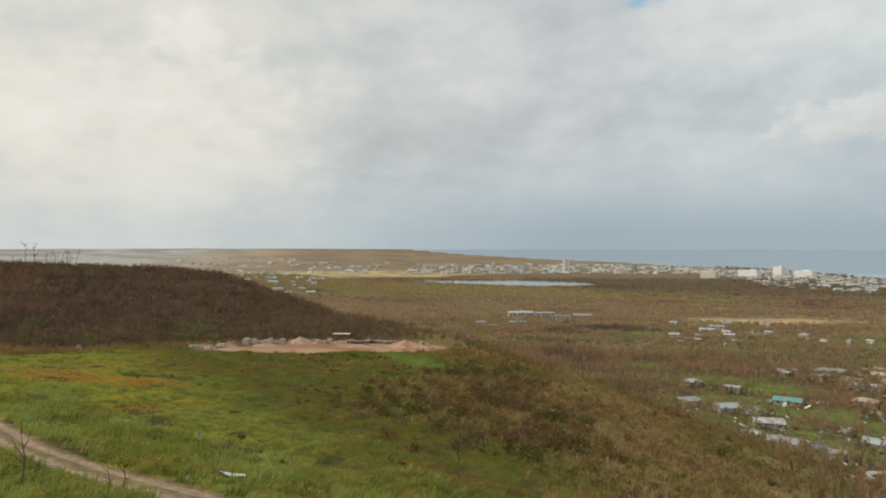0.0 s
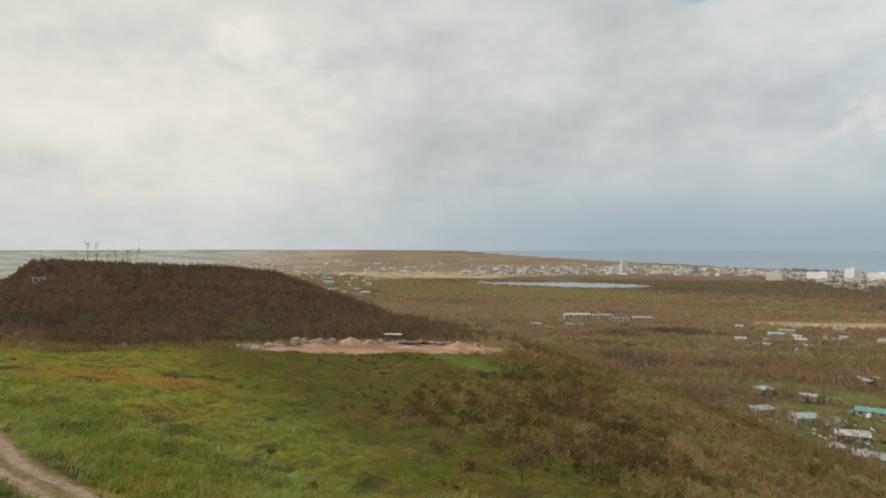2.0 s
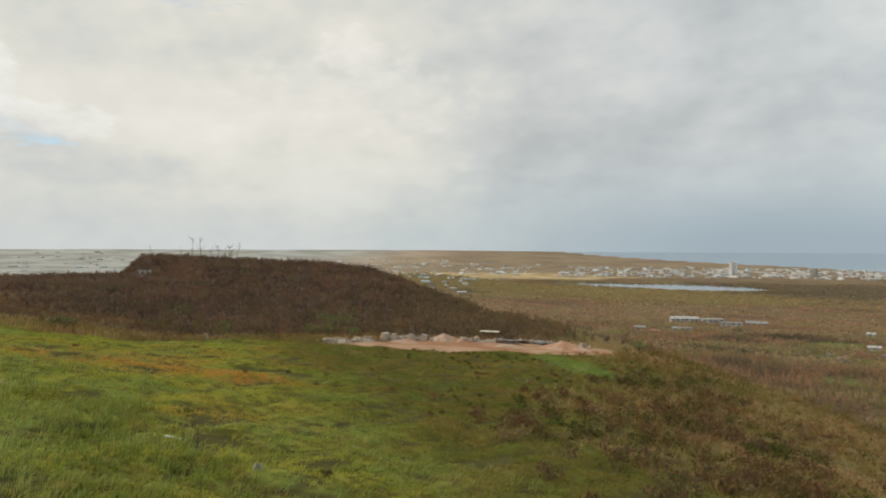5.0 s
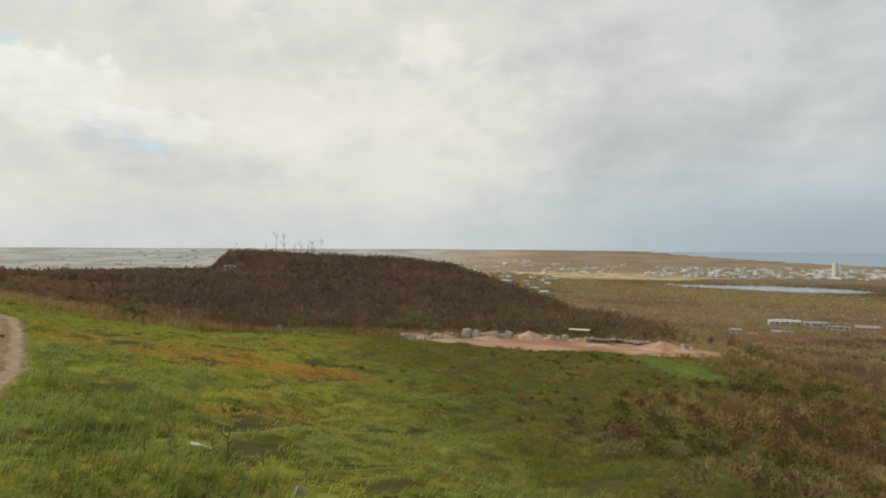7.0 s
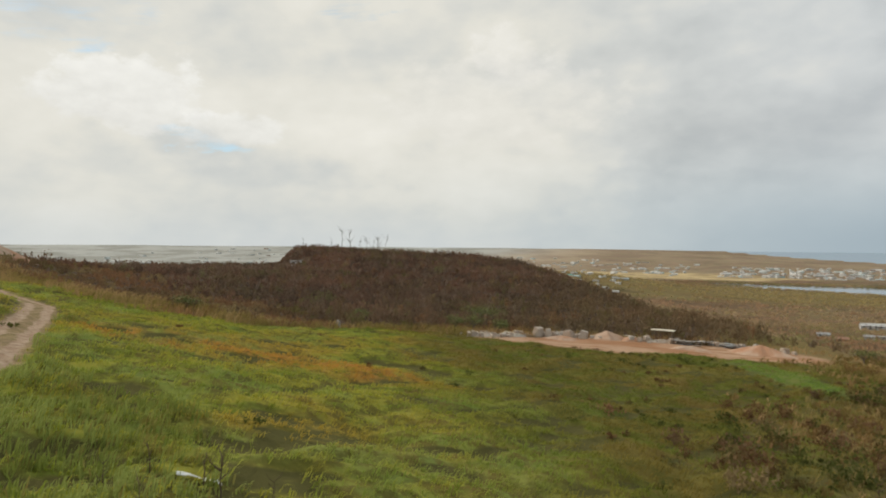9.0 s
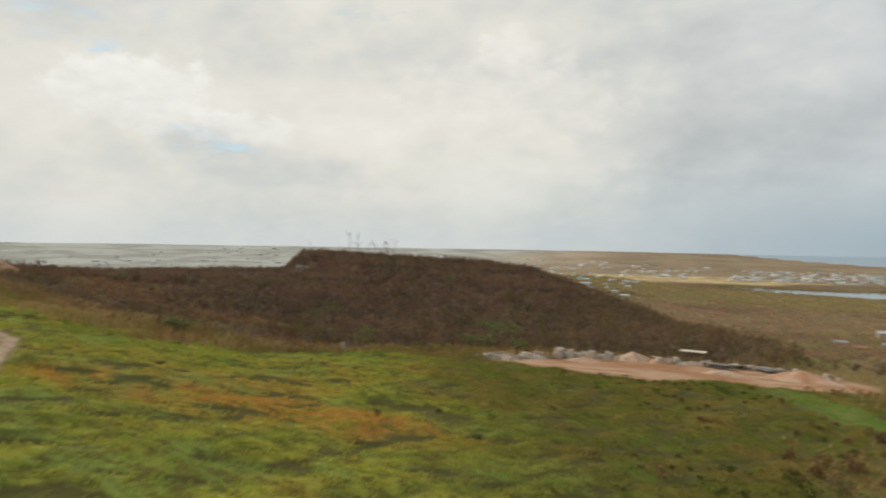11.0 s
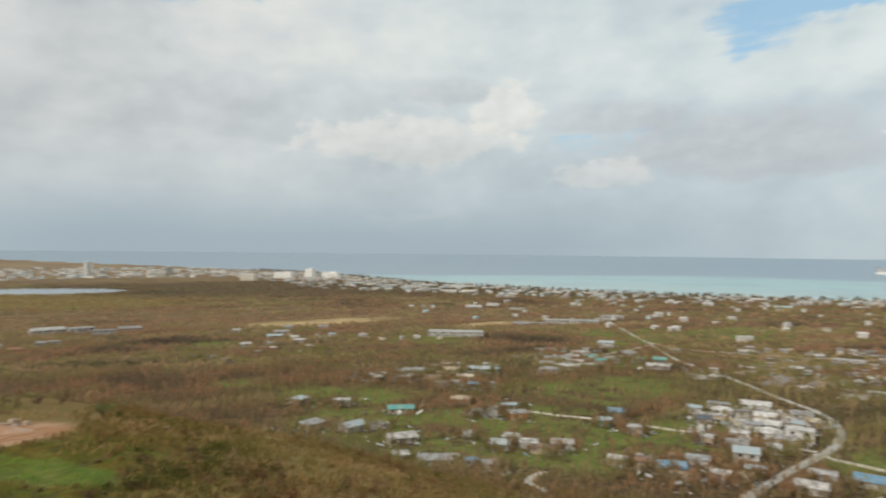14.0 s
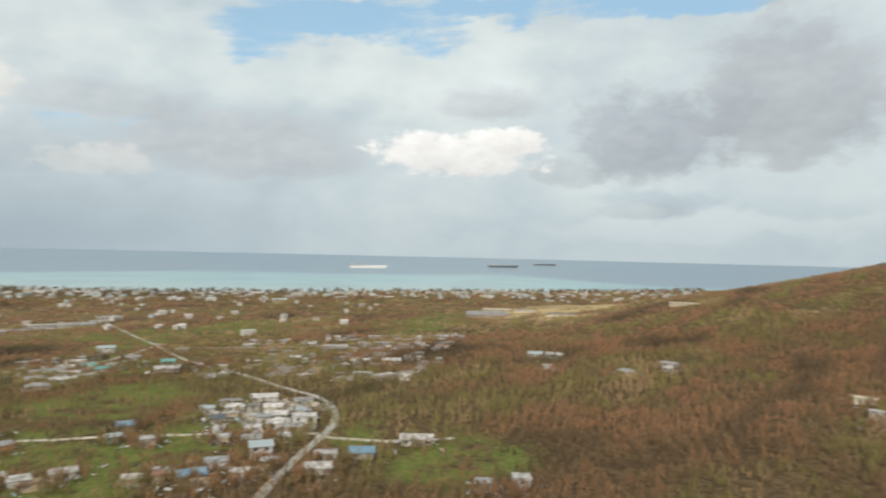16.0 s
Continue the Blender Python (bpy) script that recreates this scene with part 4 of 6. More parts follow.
for x, y, w, d, roof, cover in ((296, 247, 11, 8, "ruin", "white"), (270, 215, 10, 8, "flat", "white"), (297, 215, 12, 8, "gable", "white"), (327, 228, 13, 9, "ruin", "tin"), (309, 244, 12, 8, "hip", "white"), (330, 214, 12, 8, "gable", "tin"), (268, 232, 9, 7, "ruin", "white")):
    house(x, y, -64, w, d, roof, "clean", "clean" if cover == "white" else cover)
house(252, 207, -60, 10, 8, "gable", "tan", "tin")
house(234, 194, -60, 11, 9, "gable", "white", "pale_blue", 2)
house(200, 205, -50, 12, 9, "gable", "white", "blue")
house(191, 196, -55, 9, 7, "ruin", "tan", "tin")
house(234, 166, -70, 11, 8, "flat", "white", "white")
house(218, 163, -72, 12, 8, "gable", "white", "white")
house(241, 153, -75, 12, 9, "gable", "white", "blue")
house(264, 135, -80, 17, 9, "gable", "white", "white")
house(208, 99, -84, 7, 6, "shed", "grey", "tin")
house(209, 86, -80, 7.5, 7, "flat", "white", "white", 2)

# ---- the ruined estate and scattered homes farther off ----
house(243, 441, -38, 17, 9, "ruin", "white", "tin")
house(262, 449, -30, 18, 9, "gable", "white", "tin")
house(259, 423, -42, 15, 9, "ruin", "tan", "white")
house(286, 436, -40, 13, 9, "gable", "tan", "tan")
house(307, 429, -45, 20, 9, "gable", "white", "pale_blue")
house(274, 406, -42, 14, 8, "gable", "cream", "cream")
house(258, 381, -40, 8, 7, "shed", "white", "blue")
house(247, 400, -30, 12, 8, "ruin", "white", "tin")
house(346, 397, -50, 16, 9, "hip", "tan", "tin")
house(371, 400, -48, 20, 9, "gable", "white", "white")
house(409, 438, -50, 19, 9, "gable", "white", "tin")
house(390, 398, -55, 20, 10, "flat", "white", "white")
house(437, 430, -50, 17, 9, "gable", "white", "teal")
for x, y, w, roof, wall, cover in ((398, 416, 15, "gable", "white", "white"), (420, 421, 14, "ruin", "grey", "tin"), (384, 413, 13, "flat", "white", "white"), (370, 420, 14, "gable", "tan", "tin"), (400, 431, 15, "hip", "white", "pale_blue"), (424, 441, 14, "gable", "white", "white"), (446, 441, 16, "flat", "white", "pale_blue"), (360, 408, 12, "ruin", "tan", "rust"), (421, 408, 13, "gable", "white", "teal"), (455, 455, 14, "gable", "white", "white")):
    house(x, y, -52, w, 9, roof, wall, cover)
house(527, 484, -55, 18, 10, "gable", "white", "pale_blue", 2)
house(409, 400, -50, 15, 9, "ruin", "grey", "tin")
house(487, 429, -55, 16, 9, "gable", "grey", "tin")
house(430, 361, -58, 21, 10, "gable", "white", "white")
house(452, 374, -56, 12, 9, "gable", "teal", "teal", 2)
house(548, 421, -60, 14, 9, "flat", "white", "white")
house(594, 374, -62, 18, 9, "gable", "white", "white")
house(407, 217, -70, 18, 10, "ruin", "white", "white")
house(420, 207, -78, 16, 10, "flat", "grey", "white")
house(505, 250, -70, 18, 9, "ruin", "grey", "tin")
house(477, 264, -70, 18, 9, "ruin", "white", "tin")
house(453, 284, -66, 16, 9, "ruin", "grey", "tin")
house(546, 313, -68, 18, 9, "ruin", "white", "tin")
house(585, 283, -72, 24, 9, "flat", "white", "white")
house(483, 203, -75, 17, 9, "gable", "white", "white")
house(606, 243, -76, 20, 9, "flat", "white", "white")
house(440, 245, -74, 14, 9, "ruin", "tan", "rust")
house(530, 225, -72, 15, 9, "ruin", "grey", "tin")
house(520, 285, -66, 15, 9, "ruin", "grey", "rust")
house(490, 166, -80, 9, 7, "flat", "white", "white")
house(648, 176, -80, 14, 9, "gable", "grey", "tin")
house(572, 178, -80, 16, 9, "ruin", "pink", "tin")
house(507, 91, -88, 18, 9, "gable", "white", "pale_blue")
house(500, 77, -88, 12, 8, "gable", "white", "white")
house(453, 83, -86, 8, 7, "flat", "white", "white")
house(431, 31, -95, 13, 9, "hip", "pink", "tin")
house(441, 2, -98, 13, 9, "flat", "white", "white", 2)
house(350, -80, -110, 14, 8, "flat", "cream", "cream")
house(316, -71, -112, 8, 7, "flat", "white", "white", 2)
house(472, 652, -42, 62, 24, "flat", "white", "white", 2, words="long low white warehouse with a grey roof", category="warehouse", name="warehouse")

# small homes and sheds, whole and wrecked, packed between the larger ones: middle, half length, half depth, turn, how many
PACKED = ((243, 442, 34, 16, -40, 12), (305, 440, 42, 16, -40, 11), (262, 385, 18, 10, -40, 4), (330, 745, 70, 30, -40, 8), (255, 650, 36, 14, -40, 4), (400, 660, 50, 18, -45, 5),
          (430, 430, 60, 22, -45, 18), (480, 470, 60, 14, -40, 8), (305, 228, 34, 20, -55, 12), (205, 205, 26, 12, -50, 8), (262, 205, 22, 10, -55, 4), (480, 300, 70, 40, -60, 16), (640, 360, 70, 30, -60, 12), (222, 318, 16, 8, -40, 3), (190, 262, 14, 8, -45, 3))
dice = random.Random(71)
for cx, cy, rx, ry, turn, count in PACKED:
    for _ in range(count):
        for attempt in range(30):
            a, r = dice.uniform(0, 6.283), math.sqrt(dice.random())
            u, v = rx * r * math.cos(a), ry * r * math.sin(a)
            x, y = cx + u * math.cos(radians(turn)) - v * math.sin(radians(turn)), cy + u * math.sin(radians(turn)) + v * math.cos(radians(turn))
            if all((x - p) ** 2 + (y - q) ** 2 > (c + 3.2) ** 2 for p, q, c in CLEAR):
                w = dice.uniform(6.5, 11)
                house(x, y, turn - 10 + dice.choice((0, 0, 90)) + dice.uniform(-8, 8), w, 0.68 * w, dice.choice(("ruin", "ruin", "gable", "flat", "shed")), dice.choice(("white", "white", "grey", "tan", "cream")), dice.choice(("white", "tin", "pale_blue", "white", "rust", "white")), near=False)
                break

# ---- far groups on the plain ----
house(48, 848, -5, 15, 9, "gable", "white", "tin", near=False)
house(60, 800, -6, 14, 9, "gable", "orange", "rust", near=False)
house(89, 850, -8, 12, 9, "gable", "white", "tin", near=False)
house(102, 858, -9, 14, 9, "flat", "white", "white", near=False)
house(113, 979, 5, 36, 12, "gable", "white", "white", 2, near=False, words="row of long white two-storey barracks", category="barracks", name="barracks")
house(148, 975, 6, 28, 12, "flat", "white", "white", 2, near=False, words="white two-storey barracks behind bare trees", category="barracks", name="barracks")
house(163, 925, -14, 24, 12, "flat", "white", "tin", 2, near=False, words="white two-storey barracks behind bare trees", category="barracks", name="barracks")
house(200, 960, -10, 26, 11, "gable", "white", "tin", near=False)
house(240, 695, -20, 12, 8, "gable", "white", "white", near=False)
house(298, 755, -20, 20, 10, "gable", "white", "pale_blue", near=False)
house(325, 794, -25, 20, 10, "gable", "white", "tin", near=False)
house(240, 653, -24, 8, 7, "flat", "white", "white", near=False)
house(222, 625, -30, 7, 6, "flat", "white", "white", near=False)
house(179, 590, -20, 6, 6, "flat", "white", "white", near=False)
house(180, 621, -15, 10, 7, "ruin", "white", "tin", near=False)
house(168, 638, -10, 10, 7, "ruin", "white", "tin", near=False)
house(292, 848, -20, 10, 8, "gable", "white", "white", near=False)
house(298, 696, -25, 12, 8, "gable", "white", "white", near=False)
house(263, 690, -25, 8, 7, "flat", "white", "white", near=False)
house(397, 826, -30, 14, 9, "gable", "pink", "tin", near=False)
house(360, 850, -30, 14, 9, "gable", "white", "tin", near=False)
house(723, 714, -50, 50, 14, "flat", "white", "white", 2, near=False, words="long white two-storey school with an open gallery", category="school", name="school_block")
house(866, 946, -45, 28, 14, "flat", "white", "white", near=False)
house(833, 1027, -45, 30, 16, "gable", "white", "white", near=False)
house(899, 1045, -45, 22, 16, "gable", "cream", "white", near=False)
house(649, 720, -46, 22, 10, "gable", "grey", "tin", near=False)
house(677, 712, -46, 22, 10, "flat", "tan", "tin", near=False)
house(768, 700, -50, 30, 12, "gable", "white", "tin", near=False)
house(820, 714, -50, 24, 12, "flat", "white", "white", near=False)
house(872, 733, -54, 30, 12, "gable", "white", "tin", near=False)
house(1173, 1432, -40, 50, 20, "hip", "cream", "cream", near=False)
house(938, 178, -84, 60, 22, "gable", "grey", "tin", near=False, words="large grey tin-roofed shed in a dry field", category="warehouse", name="warehouse")
house(1107, 181, -84, 46, 20, "flat", "white", "cream", near=False, words="broad cream warehouse in a dry field", category="warehouse", name="warehouse")
house(1000, 128, -86, 30, 14, "flat", "cream", "white", near=False)
house(864, 73, -90, 38, 12, "flat", "cream", "tin", near=False)
house(807, -71, -98, 36, 12, "flat", "cream", "cream", near=False)
house(-371, 1466, -14, 24, 10, "gable", "white", "pale_blue", near=False)
house(-333, 1488, -14, 15, 9, "gable", "white", "tin", near=False)
house(-400, 1530, -12, 16, 9, "gable", "cream", "teal", near=False)
house(-350, 1440, -14, 16, 9, "flat", "grey", "tin", near=False)


TOWN, n, bsdf, at = material("town_paint", 0.7)
chance = at.outputs["Random Per Island"]
col = n.mix(n.ramp(chance, 0.50, 0.51), (0.64, 0.63, 0.61), (0.50, 0.46, 0.39))
col = n.mix(n.ramp(chance, 0.64, 0.65), col, (0.42, 0.42, 0.41))
col = n.mix(n.ramp(chance, 0.84, 0.85), col, (0.42, 0.55, 0.58))
col = n.mix(n.ramp(chance, 0.93, 0.94), col, (0.36, 0.25, 0.19))
n.put(bsdf.inputs["Base Color"], n.mix(n.math("MULTIPLY", n.noise(at.outputs["Position"], 0.15, 4), 0.35), col, (0.40, 0.37, 0.33)))


RUINS, n, bsdf, at = material("battered_concrete", 0.8)
chance = at.outputs["Random Per Island"]
col = n.mix(n.ramp(chance, 0.30, 0.32), (0.30, 0.27, 0.24), (0.62, 0.61, 0.59))
col = n.mix(n.ramp(chance, 0.62, 0.64), col, (0.20, 0.165, 0.14))
col = n.mix(n.ramp(chance, 0.88, 0.90), col, (0.44, 0.35, 0.31))
n.put(bsdf.inputs["Base Color"], n.mix(n.ramp(n.noise(at.outputs["Position"], 0.5, 4), 0.4, 0.6), col, (0.24, 0.21, 0.18)))


def town(name, count, place, seed, label, sizes=(12, 34), heights=(3.0, 3.2, 5.6, 5.8), mat=TOWN):
    """Far buildings of one town, joined: walls, overhanging roofs and window bands; place(rng) gives x, y."""
    rng = np.random.default_rng(seed)
    co, faces = [], []
    block = np.array([(-1, -1, 0), (1, -1, 0), (1, 1, 0), (-1, 1, 0), (-1, -1, 1), (1, -1, 1), (1, 1, 1), (-1, 1, 1)], float)
    sides = np.array([(3, 2, 1, 0), (4, 5, 6, 7), (0, 1, 5, 4), (1, 2, 6, 5), (2, 3, 7, 6), (3, 0, 4, 7)])
    for _ in range(count):
        x, y = place(rng)
        if float(in_lake(x, y)) < 2 or any((x - a) ** 2 + (y - b) ** 2 < (c + 8) ** 2 for a, b, c in CLEAR):
            continue
        w = rng.uniform(*sizes) * rng.choice((0.7, 1, 1, 1.6))
        d, h, z = max(6, 0.42 * w), rng.choice(heights), ground_at(x, y)
        a = radians(rng.uniform(-80, 30))
        pitched = rng.random() < 0.5
        for sx, sy, z0, z1, pinch in ((w / 2, d / 2, -1.5, h, 1.0), (w / 2 + 0.6, d / 2 + 0.6, h + 0.01, h + (1.8 if pitched else 0.5), 0.08 if pitched else 1.0)):
            q = block * (sx, sy, z1 - z0) + (0, 0, z0)
            q[4:, 1] *= pinch
            faces.append(sides + 8 * len(co))
            co.append(np.column_stack([x + q[:, 0] * math.cos(a) - q[:, 1] * math.sin(a), y + q[:, 0] * math.sin(a) + q[:, 1] * math.cos(a), z + q[:, 2]]))
    mesh = sheet(name, np.concatenate(co), np.concatenate(faces), False)
    mesh.materials.append(mat)
    return tagged(new(name, mesh), label, "town", kind="stuff")


def by_coast(r, y0, y1, a, b):
    y = r.uniform(y0, y1)
    return float(np.interp(y, COAST_Y, COAST_X)) - a - (b - a) * r.random() ** 1.5, y


town("shore_town", 300, lambda r: by_coast(r, 150, 1500, 40, 420), 3, "low white houses strung along the shore", (8, 22))
town("bay_town", 560, lambda r: by_coast(r, 1500, 3000, 40, 480), 4, "dense white town along the bay", (9, 26))
town("south_town", 480, lambda r: (r.uniform(-150, 1250), r.uniform(2650, 3600)), 5, "dense white town beyond the lake", (9, 28))
town("north_shore", 110, lambda r: by_coast(r, -450, 150, 60, 700), 6, "low white houses by the shore", (9, 22))
town("hillside_village", 60, lambda r: (r.uniform(-560, -270), r.uniform(1330, 1640)), 7, "white village houses on a low hill", (7, 13), (2.6, 2.8))
town("far_village", 130, lambda r: (r.uniform(-1500, -300), r.uniform(2600, 3900)), 8, "pale far village houses", (14, 36))
town("west_village", 120, lambda r: (r.uniform(-3200, -1300), r.uniform(1900, 3600)), 9, "pale far village houses", (18, 46))
town("plain_houses", 55, lambda r: (r.uniform(650, 1350), r.uniform(350, 1150)), 10, "white houses scattered over the plain", (5, 10))
town("estate_houses", 170, lambda r: (r.uniform(400, 680), r.uniform(170, 340)), 11, "battered low houses of the ruined estate", (4, 10), (1.2, 2.0, 2.6), RUINS)


# ---- tall buildings by the shore ----
def tower_block(x, y, turn, w, d, floors, wall, label, columns):
    ob = thing("hotel" if floors < 9 or floors == 11 else "apartment_tower", x, y, ground_at(x, y) - 0.5, turn)
    h = floors * 3.3
    part("wall", box(bmesh.new(), 0, 0, 0, w, d, h), PAINT[wall], ob)
    part("roof", box(bmesh.new(), 0, 0, h + 0.004, w + 0.6, d + 0.6, 0.5), PAINT["bright"], ob)
    part("stair_head", box(bmesh.new(), w * 0.2, 0, h + 0.504, w * 0.25, d * 0.5, 3.2), PAINT[wall], ob)
    for f in range(floors):
        part("balcony", box(bmesh.new(), 0, -d / 2 - 0.6, f * 3.3 + 2.9, w * 0.96, 1.2, 0.9), PAINT["bright"], ob)
        for k in range(columns):
            window(ob, ((k + 0.5) / columns - 0.5) * w * 0.94, -d / 2 - 0.02, f * 3.3 + 0.9, w / columns * 0.16, 1.1, False, False)
    CLEAR.append((x, y, 0.7 * w))
    return tagged(ob, label, "hotel" if floors < 9 or floors == 11 else "tower")


tower_block(1105, 2410, -68, 85, 22, 7, "bright", "broad white hotel wing on the shore", 10)
tower_block(1215, 2415, -68, 38, 24, 11, "bright", "tall white hotel block on the shore", 6)
tower_block(1275, 2370, -66, 90, 22, 7, "bright", "long pale hotel wing on the shore", 10)
tower_block(906, 2275, -45, 52, 26, 7, "cream", "broad cream apartment block near the lake", 6)
tower_block(556, 3060, -40, 10, 14, 16, "bright", "slim pale twin tower above the town", 3)
tower_block(572, 3064, -40, 10, 14, 16, "bright", "slim pale twin tower above the town", 3)
tower_block(842, 2980, -15, 13, 16, 9, "white", "pale tower block above the town", 4)
tower_block(860, 2985, -15, 15, 16, 10, "grey", "dark grey tower block above the town", 4)
tower_block(1010, 2560, -20, 46, 22, 5, "white", "white office block in the town", 8)
tower_block(760, 2820, -15, 60, 24, 4, "cream", "cream shopping block in the town", 8)

def surface_at(x, y):
    """The ground's level with its hummocks."""
    return float(rough_height(np.array([x], float), np.array([y], float))[0])


# ---- the cleared pad with its heaps ----
SOIL, n, bsdf, at = material("pink_soil", 0.95, spec=0.1)
where = at.outputs["Position"]
grain = n.noise(where, 1.2, 6, 0.65)
n.put(bsdf.inputs["Base Color"], n.mix(n.ramp(n.noise(where, 0.25, 4), 0.35, 0.65), n.mix(grain, (0.40, 0.20, 0.11), (0.47, 0.27, 0.17)), n.mix(grain, (0.45, 0.30, 0.21), (0.56, 0.42, 0.32))))
relief(n, bsdf, grain, 0.8, 0.3)


def heap(x, y, rx, ry, h, turn, name, label, mat, category, seed):
    """A tipped heap: a mesh hump with gullies, sunk a little into the ground."""
    m, k = 22, 40
    rr, aa = np.meshgrid(np.linspace(0, 1, m), np.linspace(0, 2 * math.pi, k, endpoint=False), indexing="ij")
    edge = 1 + 0.12 * np.sin(3 * aa + seed) + 0.08 * np.sin(5 * aa + 2 * seed) + 0.05 * np.sin(9 * aa + seed)
    u, v = rr * edge * rx * np.cos(aa), rr * edge * ry * np.sin(aa)
    z = h * (1 - rr ** 3 if h > rx else (1 - rr) ** 1.15) * (1 + 0.18 * np.sin(4 * aa + seed) * rr) + 0.12 * h * soft_noise(u, v, rx * 0.6, seed) * (1 - rr) - 0.4 * rr ** 4
    c, s = math.cos(radians(turn)), math.sin(radians(turn))
    px, py = x + u * c - v * s, y + u * s + v * c
    base = surface_at(x, y)
    co = np.stack([px - x, py - y, z + rough_height(px, py) - base], -1).reshape(-1, 3)
    i, j = np.meshgrid(np.arange(m - 1), np.arange(k), indexing="ij")
    faces = np.stack([i * k + j, (i + 1) * k + j, (i + 1) * k + (j + 1) % k, i * k + (j + 1) % k], -1).reshape(-1, 4)
    mesh = sheet(name, co, faces)
    mesh.materials.append(mat)
    ob = new(name, mesh)
    ob.location = (x, y, base)
    return tagged(ob, label, category)


heap(-43, 201, 5.0, 3.6, 2.0, 10, "soil_mound", "tipped cone of pink soil on the pad", SOIL, "soil heap", 1)
heap(-11, 201, 7.5, 3.8, 1.9, -12, "soil_mound", "long tipped bank of pink soil on the pad", SOIL, "soil heap", 2)
heap(-37.5, 202, 3.4, 2.6, 1.1, 20, "soil_mound", "low heap of pale pink soil", SOIL, "soil heap", 3)
heap(-24, 196, 6, 3, 0.9, 15, "soil_mound", "low spread heap of orange soil", SOIL, "soil heap", 4)
heap(-50, 189, 5, 3, 0.9, 30, "soil_mound", "low spread heap of orange soil", SOIL, "soil heap", 5)

RUBBLE = plain_material("broken_concrete", (0.50, 0.45, 0.39), (0.40, 0.31, 0.24), 0.9, bump=0.5, spread=0.6)


def chunk(x, y, size, seed, label, name="concrete_block", tall=1.0, up=0.0, flat=1.0):
    """A broken block with chipped corners."""
    rnd = random.Random(seed)
    bm = bmesh.new()
    box(bm, 0, 0, -0.3, size, size * rnd.uniform(0.55, 0.9), size * 0.6 * tall * flat + 0.3, None, rnd.uniform(0.75, 0.95))
    bmesh.ops.bevel(bm, geom=list(bm.edges), offset=0.08 * size, segments=1, affect="EDGES")
    for v in bm.verts:
        v.co += Vector((rnd.uniform(-1, 1), rnd.uniform(-1, 1), rnd.uniform(-1, 1))) * 0.06 * size
    mesh = bpy.data.meshes.new(name)
    bm.to_mesh(mesh)
    bm.free()
    mesh.materials.append(RUBBLE)
    ob = new(name, mesh)
    ob.matrix_basis = pose(x, y, surface_at(x, y) + up, rnd.uniform(-9, 9), rnd.uniform(-9, 9), rnd.uniform(0, 180))
    return tagged(ob, label, "rubble", "rubble along the pad")


rnd = random.Random(21)
BERM = ((-64.5, 172), (-61, 180), (-56.5, 188), (-51, 195), (-43, 201), (-30, 205), (-16, 206.5), (-5, 203))
for k in range(170):
    s = 7 * (k / 169) ** 1.25 * 0.999
    (ax, ay), (bx, by) = BERM[int(s)], BERM[int(s) + 1]
    f = s - int(s)
    x, y = ax + (bx - ax) * f + rnd.gauss(0, 0.9), ay + (by - ay) * f + rnd.gauss(0, 0.9)
    chunk(x, y, rnd.uniform(0.4, 1.5), k, "broken grey concrete block on the soil pad", flat=rnd.choice((1, 0.7, 0.4)), tall=rnd.choice((1, 1, 1.4)), up=rnd.uniform(0, 0.35))
chunk(-55.2, 188.5, 2.6, 90, "upright grey concrete block at the pad's edge", tall=1.35)
chunk(-53.2, 189.5, 2.3, 91, "upright grey concrete block at the pad's edge", tall=1.35)
chunk(-49.6, 192.5, 1.9, 92, "tilted pale concrete block on the pad", tall=1.5)
chunk(-46.8, 194.5, 1.8, 93, "tilted pale concrete block on the pad", tall=1.6)

for x, y, rx, ry, h, turn, seed in ((-62.5, 176.5, 4.6, 1.9, 0.9, 66, 31), (-58.5, 184.5, 4.4, 1.7, 0.8, 60, 32), (-53.5, 192, 4.0, 1.7, 0.8, 50, 33), (-31, 204.5, 4.6, 1.5, 0.7, 8, 34), (-20, 206, 4.8, 1.5, 0.7, 0, 35)):
    heap(x, y, rx, ry, h, turn, "rubble_mound", "tipped mound of grey rubble on the pad", RUBBLE, "rubble", seed)

# a board roof on posts
shelter = thing("open_shelter", -31.3, 206.5, surface_at(-31.3, 206.5), -8)
part("roof", box(bmesh.new(), 0, 0, 2.35, 5.2, 2.4, 0.14), PAINT["cream"], shelter, "pale board roof")
for px in (-2.2, 2.2):
    for py in (-0.9, 0.9):
        part("post", box(bmesh.new(), px, py, -0.4, 0.16, 0.16, 2.746), PAINT["timber"], shelter)
tagged(shelter, "flat pale board shelter on thin timber posts", "shelter")


def sheets(x, y, turn, count, seed, paint, label):
    """A stack of bent roofing sheets on the ground."""
    rnd = random.Random(seed)
    ob = thing("sheet_pile", x, y, surface_at(x, y), turn)
    for k in range(count):
        m = pose(rnd.uniform(-1.2, 1.2), rnd.uniform(-0.8, 0.8), 0.08 + 0.16 * k, rnd.uniform(-7, 7), rnd.uniform(-7, 7), rnd.uniform(-30, 30))
        part("sheet", box(bmesh.new(), 0, 0, 0, rnd.uniform(2.5, 4.5), rnd.uniform(0.9, 1.6), 0.05, m), PAINT[paint], ob)
    return tagged(ob, label, "debris")


